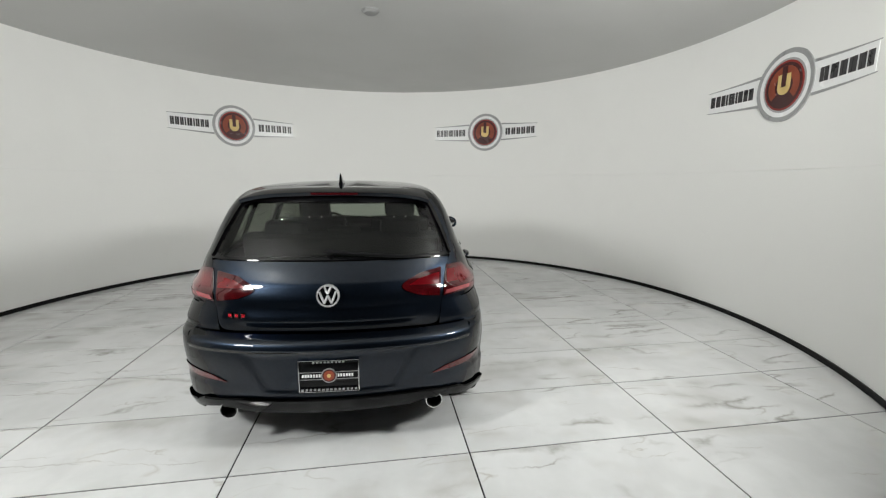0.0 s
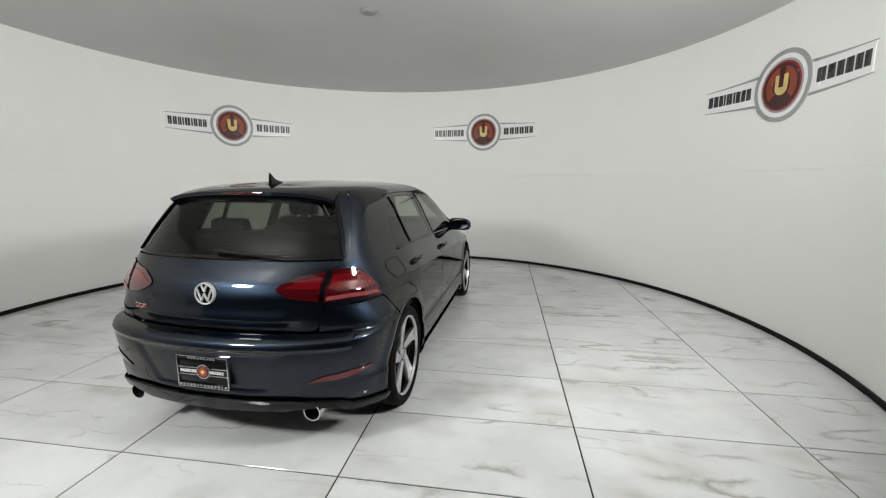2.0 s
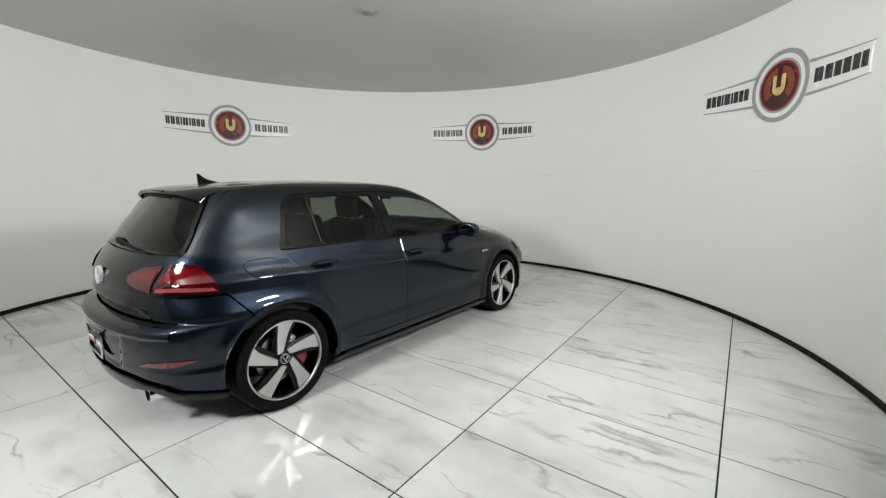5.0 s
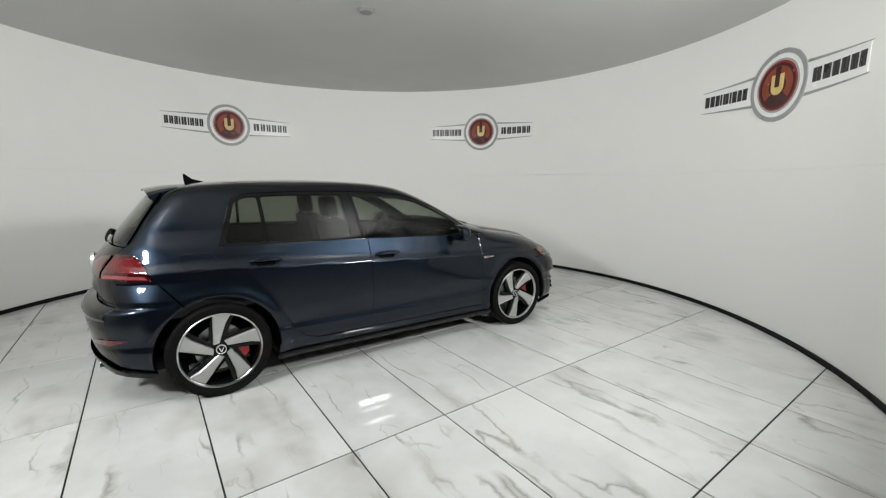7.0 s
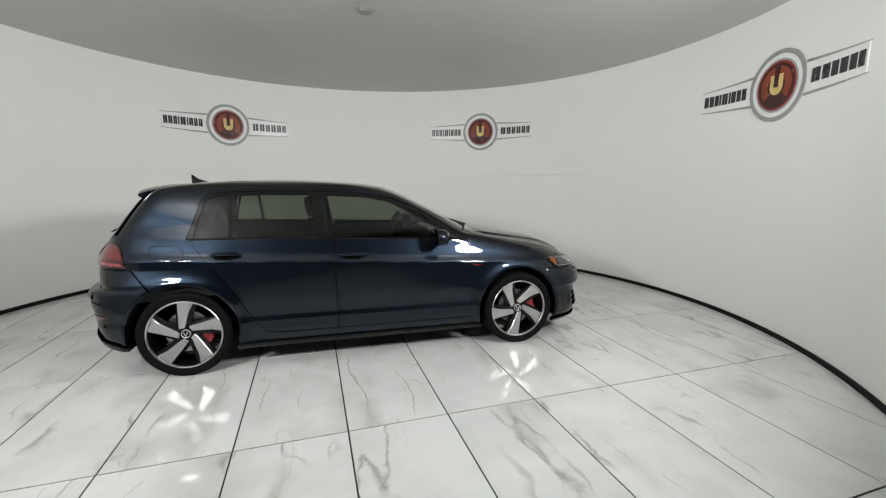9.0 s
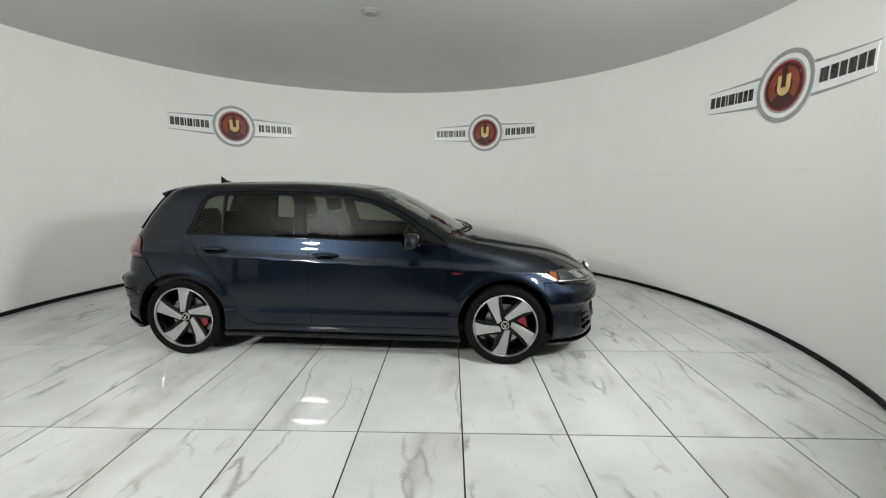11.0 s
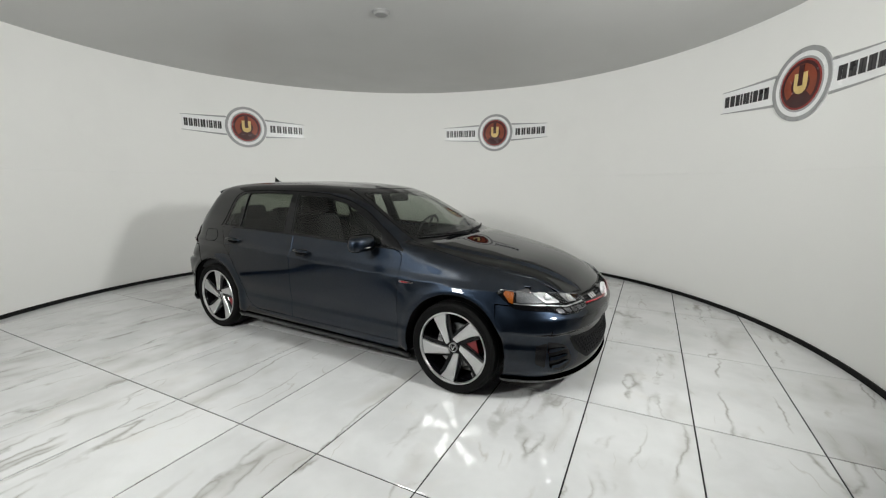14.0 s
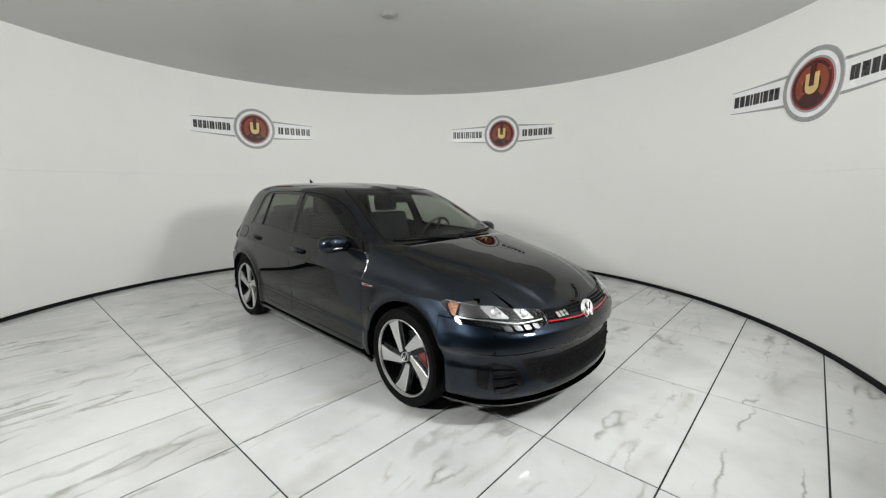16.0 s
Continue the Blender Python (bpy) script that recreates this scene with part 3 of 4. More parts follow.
def split(x):
    """Height at which the wing turns from its side to its top."""
    return 0.862 + (x - 0.87) * (0.777 - 0.862) / (1.655 - 0.87)


ZC = next(z for z in np.linspace(0.74, 0.82, 200) if z >= hood_edge(body_y(corner_f(z), z)))
XC = float(corner_f(ZC))


def hood_front(s0, s1, n=24):
    ys = np.linspace(s0, s1, n)
    zs = np.array([hood_edge(y) for y in ys])
    p = project("front", ys, zs)
    return [(float(a), float(b)) for a, b in zip(p[:, 0], ys)]


YC = float(body_y(XC, ZC))
cowl = lambda y: 1.0 - 0.17 * (y / 0.72) ** 2
hood_cut = lambda x: 0.655 - 0.03 * ((x - 0.9) / 0.9) ** 2 - 0.16 * max(0.0, (x - 1.45) / 0.45) ** 2



def step_up(v, a, b):
    """0 before a, 1 past b, smooth between."""
    t = np.clip((np.asarray(v, float) - a) / (b - a), 0, 1)
    return t * t * (3 - 2 * t)


def hood_press(x, y):
    """Raised middle of the bonnet, between two creases that close up towards the nose."""
    line = 0.56 - 0.26 * np.clip((x - 1.05) / 0.95, 0, 1) ** 1.2
    fade = step_up(x, 0.95, 1.10) * (1 - step_up(x, 1.9, 2.08))
    d = np.abs(y) - line
    return fade * (0.011 * (1 - step_up(d, -0.012, 0.030)) - 0.004 * np.exp(-((d - 0.06) / 0.045) ** 2))


def hatch_press(y, z):
    """Pressed lip across the tailgate under the badge."""
    wide = 1 - step_up(np.abs(y), 0.36, 0.50)
    return wide * (0.013 * step_up(z, 0.720, 0.730) * (1 - step_up(z, 0.732, 0.80)) - 0.006 * (1 - step_up(z, 0.70, 0.722)))


def bumper_press(y, z):
    """Recess round the plate and a fold along the lower edge."""
    w = 0.43 - 0.5 * (0.60 - z)
    pocket = (1 - step_up(np.abs(y), w - 0.03, w + 0.03)) * step_up(z, 0.36, 0.385) * (1 - step_up(z, 0.565, 0.590))
    return -0.008 * pocket - 0.012 * step_up(z, 0.590, 0.604) * (1 - step_up(z, 0.604, 0.65)) * -0.7


# bonnet, roof, screen surround
side_line = [(x, hood_cut(x)) for x in np.linspace(cowl(0.655), 1.78, 16)]
yf = side_line[-1][1]
hood = side_line + [q for q in hood_front(yf, -yf, 40)][1:-1] + [(x, -y) for x, y in reversed(side_line)] + [(cowl(y), y) for y in np.linspace(-0.645, 0.645, 18)]
panel("bonnet", "top", hood, PAINT, car, step=0.036, gap=0.0035, shape=hood_press)
roof = [(float(a), float(b)) for a, b in
        [(x, body_y(x, LEVEL)) for x in TAIL(LEVEL) + (NOSE(LEVEL) - TAIL(LEVEL)) * (0.5 - 0.5 * np.cos(np.linspace(0, math.pi, 60)))]]
roof = roof[1:-1] + [(float(NOSE(LEVEL)), 0.0)] + [(x, -y) for x, y in reversed(roof[1:-1])] + [(float(TAIL(LEVEL)), 0.0)]
panel("roof", "top", roof, PAINT, car, step=0.045, gap=0.0)
panel("headliner", "top", shrink(roof, 0.05), LINING, car, off=-0.035, step=0.07, gap=0.0, depth=0)
scr_z0 = 0.985
screen = curve_face(corner_f, scr_z0, LEVEL - 0.004) + list(reversed(curve_face(corner_f, scr_z0, LEVEL - 0.004, -1)))
pane = rounded([(0.605, scr_z0 + 0.028), (0.475, LEVEL - 0.035), (-0.475, LEVEL - 0.035), (-0.605, scr_z0 + 0.028)], 0.05)
panel("windscreen_surround", "front", screen, GLOSSBLACK, car, holes=[pane], gap=0.001, step=0.05)
panel("windscreen", "front", pane, CLEAR, car, off=-0.001, gap=0.0, depth=0, step=0.05, label="clear curved windscreen glass")
apron = [(float(cowl(y)) - 0.006, float(y)) for y in np.linspace(-0.655, 0.655, 20)]
q = project("front", np.linspace(0.655, -0.655, 20), np.full(20, scr_z0 + 0.004))
panel("scuttle", "top", apron + [(float(a), float(b)) for a, b in zip(q[:, 0], q[:, 1])], MATTBLACK, car, off=-0.012, step=0.05, depth=0)

# nose, tail
face = curve_face(corner_f, 0.185, ZC) + [(float(y), hood_edge(y)) for y in np.linspace(YC, -YC, 40)][1:-1] + list(reversed(curve_face(corner_f, 0.185, ZC, -1)))
panel("front_bumper", "front", face, PAINT, car, step=0.04, gap=0.0)
back = curve_face(corner_r, 0.262, 0.664, n=24) + list(reversed(curve_face(corner_r, 0.262, 0.664, -1, n=24)))
panel("rear_bumper", "rear", back, PAINT, car, step=0.033, gap=0.0, shape=bumper_press)
HATCH = [(0.565, 0.672), (0.578, 0.80), (0.600, 0.90), (0.628, 1.0), (0.636, 1.018)]
hatch = HATCH + [(-y, z) for y, z in reversed(HATCH)]
panel("tailgate", "rear", rounded(hatch, 0.05), PAINT, car, step=0.033, gap=0.003, shape=hatch_press)
glass_out = [(0.638, 1.022), (0.612, 1.12), (0.572, 1.22), (0.532, 1.30), (0.490, LEVEL - 0.003)]
frame_out = glass_out + [(-y, z) for y, z in reversed(glass_out)]
rear_pane = rounded([(0.618, 1.036), (0.584, 1.14), (0.520, 1.285), (0.45, 1.31), (-0.45, 1.31), (-0.520, 1.285), (-0.584, 1.14), (-0.618, 1.036)], 0.05)
panel("rear_window_surround", "rear", frame_out, GLOSSBLACK, car, holes=[rear_pane], gap=0.001, step=0.05)
panel("rear_window", "rear", rear_pane, GLASS, car, off=-0.001, gap=0, depth=0, step=0.05, label="tinted rear window glass")

for s in (1, -1):
    # the strip between tailgate and flank
    edge = [(0.638, 1.02)] + glass_out[1:] + [(0.493, LEVEL)] + list(reversed(curve_face(corner_r, 0.668, LEVEL, n=26))) + HATCH[:4]
    panel("rear_corner", "rear", edge, PAINT, car, side=s, step=0.04, gap=0.0)
    # flank: quarter, door pillars and roof rail
    flank = (arc(-AXLE, RW, ARCH, -8.0, 118) + [(-1.62, 0.805)] + curve_side(corner_r, 0.805, LEVEL, 22)
             + [(float(x), LEVEL) for x in np.linspace(corner_r(LEVEL), corner_f(LEVEL), 40)][1:-1]
             + list(reversed(curve_side(corner_f, 0.955, LEVEL, 18))) + [(0.90, 0.925), (0.870, 0.905), (0.845, 0.928), (0.82, 0.942)]
             + DLO_TOP + REAR_CUT[1:] + [(-0.69, SILL)])
    panel("flank", "side", flank, PAINT, car, side=s, step=0.035, gap=0.0008)
    # doors
    front_door = [(0.868, SILL), (0.868, 0.4), (0.868, 0.84), (0.866, 0.898), (0.845, 0.922), (0.80, 0.942)] + [(0.3, 0.964), (-0.243, 0.982), (-0.2365, 0.6), (-0.230, SILL)]
    fd = panel("front_door", "side", front_door, PAINT, car, side=s, gap=0.0026, depth=0.03)
    rear_door = [(-0.232, SILL), (-0.2385, 0.6), (-0.245, 0.982), (-0.8, 0.997)] + REAR_CUT
    rd = panel("rear_door", "side", rear_door, PAINT, car, side=s, gap=0.0026, depth=0.03)
    # glasshouse: black surround, panes, bright divider
    dlo = DLO_LOW + DLO_TOP
    area_f = rounded([(-0.262, 1.0), (-0.312, 1.318), (0.0, 1.303), (0.235, 1.262), (0.42, 1.182), (0.555, 1.11), (0.66, 1.04), (0.675, 0.972)], 0.035)
    area_r = rounded([(-0.372, 1.003), (-0.408, 1.322), (-0.75, 1.327), (-0.985, 1.32), (-0.962, 1.015)], 0.025)
    area_q = rounded([(-0.992, 1.017), (-1.012, 1.32), (-1.09, 1.315), (-1.155, 1.285), (-1.235, 1.02)], 0.025)
    panel("window_surround", "side", dlo, GLOSSBLACK, car, off=-0.004, holes=[area_f, area_r, area_q], side=s, gap=0.001, step=0.045)
    for nm, a in (("front_door_window", area_f), ("rear_door_window", area_r), ("quarter_window", area_q)):
        panel(nm, "side", a, GLASS, car, off=-0.006, gap=0, depth=0, step=0.06, side=s, label="tinted side window glass")
    strip("window_divider", "side", [(-0.977, 1.012), (-1.0, 1.325)], 0.007, GLOSSBLACK, car, -0.003, s)
    strip("window_edge_seal", "side", [(-0.282, 0.99), (-0.335, 1.335)], 0.0035, GLOSSBLACK, car, -0.003, s)
    strip("belt_moulding", "side", DLO_LOW, 0.006, GLOSSBLACK, car, 0.001, s)
    # wings
    wing = ([(0.8705, SILL)] + list(reversed(arc(AXLE, RW, ARCH, 33, 188))) + [(1.60, 0.665), (1.70, 0.665)] + [(float(corner_f(0.665)), 0.665)]
            + curve_side(corner_f, 0.675, ZC, 8) + [(float(x), split(x)) for x in np.linspace(XC, 0.8705, 24)][1:])
    panel("front_wing", "side", wing, PAINT, car, side=s, gap=0.0)
    top = ([(float(x), float(body_y(x, split(x)))) for x in np.linspace(0.8705, XC, 24)] + [(a, b) for a, b in hood_front(YC, yf, 16)][1:]
           + [(x, y + 0.005) for x, y in reversed(side_line)] + [(0.86, 0.695)])
    panel("wing_top", "top", top, PAINT, car, side=s, gap=0.0, step=0.04)
    bs = [(1.605, 0.66)] + arc(AXLE, RW, ARCH, 33, -24, 14) + [(x + 0.004, z) for x, z in curve_side(corner_f, 0.185, 0.66, 12)]
    panel("front_bumper_side", "side", bs, PAINT, car, side=s, gap=0.0022)
    rs = arc(-AXLE, RW, ARCH, 119, 189, 20) + [(x - 0.004, z) for x, z in curve_side(corner_r, 0.255, 0.80, 24)] + [(-1.625, 0.80)]
    panel("rear_bumper_side", "side", rs, PAINT, car, side=s, gap=0.0022)
    sill = [(-0.955, 0.218), (0.95, 0.218), (0.955, 0.280), (-0.955, 0.280)]
    panel("side_skirt", "side", sill, PAINT, car, side=s, gap=0.001)
    blade = [(-0.965, 0.185), (0.965, 0.185), (0.962, 0.216), (-0.962, 0.216)]
    panel("skirt_blade", "side", blade, GLOSSBLACK, car, off=0.018, depth=0.03, side=s, gap=0.0)
    # inner trim, so that the cabin reads dark
    panel("door_lining", "side", [(0.93, 0.27), (0.92, 0.90), (0.80, 0.938), (-0.25, 0.978), (-1.25, 0.997), (-1.7, 0.9), (-1.7, 0.55), (-0.9, 0.6), (-0.8, 0.25)], LINING, car, off=-0.05, side=s, step=0.08, depth=0)
    pil = [(-1.27, 1.0), (-1.2, 1.31), (-1.1, 1.345), (-0.3, 1.355), (0.2, 1.30), (0.2, 1.365), (-0.4, 1.369), (-1.55, 1.369), (-1.75, 1.0)]
    panel("pillar_lining", "side", pil, LINING, car, off=-0.03, side=s, step=0.06, depth=0)
    panel("door_pillar_lining", "side", [(-0.25, 0.98), (-0.31, 1.33), (-0.42, 1.33), (-0.38, 0.98)], LINING, car, off=-0.03, side=s, step=0.06, depth=0)
    # flap, handles, side badge
    fl = rounded([(-1.495, 0.965), (-1.515, 0.925), (-1.455, 0.858), (-1.30, 0.862), (-1.275, 0.895), (-1.325, 0.968)], 0.03)
    if s < 0:
        panel("fuel_flap", "side", fl, PAINT, car, off=0.0015, depth=0.01, side=s, gap=0.0015, step=0.03)
        strip("flap_joint", "side", fl + fl[:1], 0.0030, BLACK, car, 0.0005, s)
    for door, hx, hz in ((fd, -0.10, 0.852), (rd, -1.005, 0.885)):
        cup = rounded([(hx - 0.075, hz - 0.03), (hx + 0.05, hz - 0.034), (hx + 0.065, hz + 0.0), (hx + 0.05, hz + 0.026), (hx - 0.075, hz + 0.024)], 0.03)
        panel("handle_recess", "side", cup, GLOSSBLACK, door, off=0.001, depth=0.004, side=s, step=0.03)
        line = [on_body("side", hx + 0.105 * k, hz + 0.002, 0.012 + 0.020 * (1 - abs(k) ** 3), s) for k in np.linspace(-1, 1, 13)]
        bm = tube(line, [0.004 + 0.011 * (1 - abs(k) ** 4) for k in np.linspace(-1, 1, 13)], 10)
        part("handle", bm, PAINT, door)
    bdg = [(0.878, 0.742), (1.01, 0.736), (0.985, 0.727), (0.90, 0.723), (0.882, 0.728)]
    panel("wing_badge", "side", bdg, CHROME, car, off=0.004, depth=0.005, side=s, gap=0, step=0.03, label="slim chrome side badge with red mark")
    panel("wing_badge_mark", "side", [(0.90, 0.736), (0.965, 0.734), (0.955, 0.729), (0.903, 0.728)], REDTRIM, car, off=0.006, depth=0.003, side=s, gap=0, step=0.02)
    # wheel housing
    for ax in (AXLE, -AXLE):
        vs, fs = [], []
        for i in range(25):
            a = radians(-15 + 210 * i / 24)
            for y in (0.50, 0.838):
                vs.append((ax + (ARCH + 0.005) * math.cos(a), s * y, RW + (ARCH + 0.005) * math.sin(a)))
        for i in range(24):
            fs.append((2 * i, 2 * i + 1, 2 * i + 3, 2 * i + 2))
        fs.append(tuple(range(0, 50, 2)))
        part("wheel_housing", raw(vs, fs), MATTBLACK, car)

# floor pan and inner bulk
part("floor_pan", boxed((0.0, 0, 0.24), (3.6, 1.30, 0.10), 0.02), MATTBLACK, car)
part("sill_core", boxed((0.0, 0, 0.22), (1.8, 1.62, 0.07), 0.01), MATTBLACK, car)
part("bulkhead", boxed((0.86, 0, 0.62), (0.05, 1.5, 0.66), 0.02), MATTBLACK, car)

# ---- cabin ----
bm = boxed((0.66, 0, 0.85), (0.34, 1.42, 0.2), 0.06)
part("dashboard", bm, LINING, car)
bm = boxed((0.52, 0.37, 0.965), (0.16, 0.36, 0.07), 0.03)
part("instrument_hood", bm, LINING, car)
bm = spin([(0.185, -0.012), (0.197, 0.0), (0.185, 0.012), (0.173, 0.0)], 40, closed=True)
for a in (0.0, 2.6, 3.7):
    box(bm, (0.09 * math.cos(a), 0.09 * math.sin(a), 0), (0.19, 0.035, 0.012), 0.004, Matrix.Rotation(a, 4, "Z"))
box(bm, (0, 0, 0), (0.11, 0.11, 0.03), 0.012)
bmesh.ops.transform(bm, matrix=pose(0.36, 0.37, 0.93, 0, -66, 0), verts=bm.verts)
part("steering_wheel", bm, LINING, car)
part("rear_shelf", boxed((-1.55, 0, 0.94), (0.44, 1.15, 0.03), 0.012), LINING, car)
part("centre_console", boxed((0.1, 0, 0.55), (0.9, 0.26, 0.3), 0.05), LINING, car)
bm = boxed((0.30, 0, 1.285), (0.035, 0.24, 0.065), 0.015)
part("inner_mirror", bm, GLOSSBLACK, car)


def seat(x, y, w, lean=14):
    st = part("seat", boxed((x, y, 0.5), (0.50, w, 0.18), 0.06), SEAT, car)
    bm = boxed((0, 0, 0.32), (0.13, w, 0.64), 0.055)
    bmesh.ops.transform(bm, matrix=pose(x - 0.24, y, 0.50, 0, -lean, 0), verts=bm.verts)
    part("seat_back", bm, SEAT, st)
    return st


def head_rest(x, y, z, st, w=0.25):
    bm = boxed((0, 0, 0), (0.10, w, 0.17), 0.045)
    bmesh.ops.transform(bm, matrix=pose(x, y, z, 0, -10, 0), verts=bm.verts)
    part("headrest", bm, SEAT, st)
    for d in (-0.05, 0.05):
        part("headrest_post", tube([(x, y + d, z - 0.18), (x, y + d, z - 0.06)], 0.006, 6), SATIN, st)


for y in (0.36, -0.36):
    st = seat(-0.02, y, 0.50)
    head_rest(-0.42, y, 1.215, st, 0.26)
st = seat(-0.92, 0, 1.24, 20)
for y in (0.36, -0.36):
    head_rest(-1.34, y, 1.10, st, 0.26)
head_rest(-1.33, 0, 1.06, st, 0.22)


# ---- wheels ----
def polar(r, a):
    return (r * math.cos(radians(a)), r * math.sin(radians(a)))


def plate(bm, pts, y0, y1, m=None):
    """A flat outline in the wheel's plane with thickness from y0 to y1, slightly bevelled."""
    n = len(pts)
    vs = []
    for y, k in ((y0, 0.0), (y1 - 0.003, 0.0), (y1, 0.003)):
        q = shrink(pts, k) if k else pts
        vs += [bm.verts.new((a, y, b)) for a, b in q]
    bm.faces.new(vs[2 * n:])
    for q in (0, n):
        for i in range(n):
            bm.faces.new((vs[q + i], vs[q + (i + 1) % n], vs[q + n + (i + 1) % n], vs[q + n + i]))
    return bm


def wheel(x, s, front):
    wh = tagged(part("wheel", spin([(0.25, -0.10), (0.295, -0.112), (0.312, -0.095), (0.318, -0.07), (0.318, 0.07), (0.312, 0.095), (0.296, 0.108), (0.268, 0.106), (0.25, 0.094)], 72, "y"), TYRE, car), "black tyre on a five-spoke alloy wheel")
    part("tread_groove", spin([(0.3185, 0.028), (0.3185, 0.036)], 72, "y"), BLACK, wh)
    part("rim", spin([(0.2515, 0.092), (0.253, 0.098), (0.250, 0.1005), (0.2435, 0.098), (0.239, 0.085)], 72, "y"), MACHINED, wh, "machined silver rim edge")
    part("barrel", spin([(0.240, 0.086), (0.232, 0.06), (0.222, 0.0), (0.225, -0.09), (0.245, -0.1)], 64, "y"), GLOSSBLACK, wh, "gloss black inner rim")
    blade = [(-0.045, 0.038), (-0.006, 0.043), (0.018, 0.12), (0.036, 0.175), (0.068, 0.2290), (0.035, 0.2365), (0.0, 0.2393), (-0.036, 0.2363), (-0.042, 0.13)]
    pocket = [(0.0, 0.046), (0.019, 0.12), (0.037, 0.175), (0.069, 0.2285), (0.092, 0.2205), (0.064, 0.160), (0.046, 0.105), (0.030, 0.05)]
    pocket2 = [(-0.046, 0.040), (-0.043, 0.13), (-0.037, 0.2360), (-0.050, 0.2338), (-0.060, 0.15), (-0.070, 0.06)]
    for k in range(5):
        a = Matrix.Rotation(radians(72 * k - (30 if front else 0)), 4, "Y")
        for nm, pts, y0, y1, m in (("spoke", blade, 0.04, 0.082, MACHINED), ("spoke_pocket", pocket, 0.03, 0.070, GLOSSBLACK), ("spoke_pocket", pocket2, 0.03, 0.060, GLOSSBLACK)):
            bm = plate(bmesh.new(), pts, y0, y1)
            # dish the spokes towards the hub
            for v in bm.verts:
                r = math.hypot(v.co.x, v.co.z)
                v.co.y += 0.014 * (r / 0.24) ** 2 - 0.012
            bmesh.ops.transform(bm, matrix=a, verts=bm.verts)
            bmesh.ops.recalc_face_normals(bm, faces=bm.faces)
            part(nm, bm, m, wh, "machined silver blade" if m is MACHINED else "gloss black pocket", smooth=False)
        c = polar(0.056, 72 * k + 54 + (30 if front else 0))
        bm = spin([(0, 0.070), (0.007, 0.070), (0.009, 0.055)], 10, "y")
        bmesh.ops.translate(bm, vec=(c[0], 0, c[1]), verts=bm.verts)
        part("wheel_bolt", bm, SATIN, wh)
    part("hub", spin([(0, 0.06), (0.052, 0.06), (0.07, 0.04), (0.072, 0.0)], 32, "y"), GLOSSBLACK, wh)
    part("centre_cap", spin([(0.0, 0.079), (0.024, 0.079), (0.026, 0.076), (0.026, 0.06)], 28, "y"), GLOSSBLACK, wh)
    part("cap_ring", spin([(0.0265, 0.078), (0.0295, 0.080), (0.031, 0.076), (0.031, 0.055)], 28, "y"), BADGE, wh)
    for a0, a1 in (((-0.014, 0.014), (0.0, -0.016)), ((0.014, 0.014), (0.0, -0.016))):
        part("cap_mark", tube([(a0[0], 0.080, a0[1]), (a1[0], 0.080, a1[1])], 0.003, 6), BADGE, wh)
    part("brake_disc", spin([(0.06, -0.005), (0.155, -0.005), (0.155, 0.012), (0.06, 0.012)], 48, "y", True), DISC, wh)
    bm = bmesh.new()
    pts = [polar(0.085, -42), polar(0.172, -33), polar(0.182, 0), polar(0.172, 33), polar(0.085, 42), polar(0.10, 0)]
    plate(bm, pts[::-1], -0.03, 0.044)
    turn = radians(8 if front else 18)
    bmesh.ops.transform(bm, matrix=Matrix.Rotation(turn, 4, "Y"), verts=bm.verts)
    bmesh.ops.recalc_face_normals(bm, faces=bm.faces)
    part("brake_caliper", bm, CALIPER, wh, "red brake caliper", smooth=False)
    if s < 0:
        for o in (wh, *wh.children_recursive):
            for v in o.data.vertices:
                v.co.y = -v.co.y
            o.data.flip_normals()
    wh.location = (x, s * 0.748, RW)
    return wh


for ax in (AXLE, -AXLE):
    for s in (1, -1):
        wheel(ax, s, ax > 0)

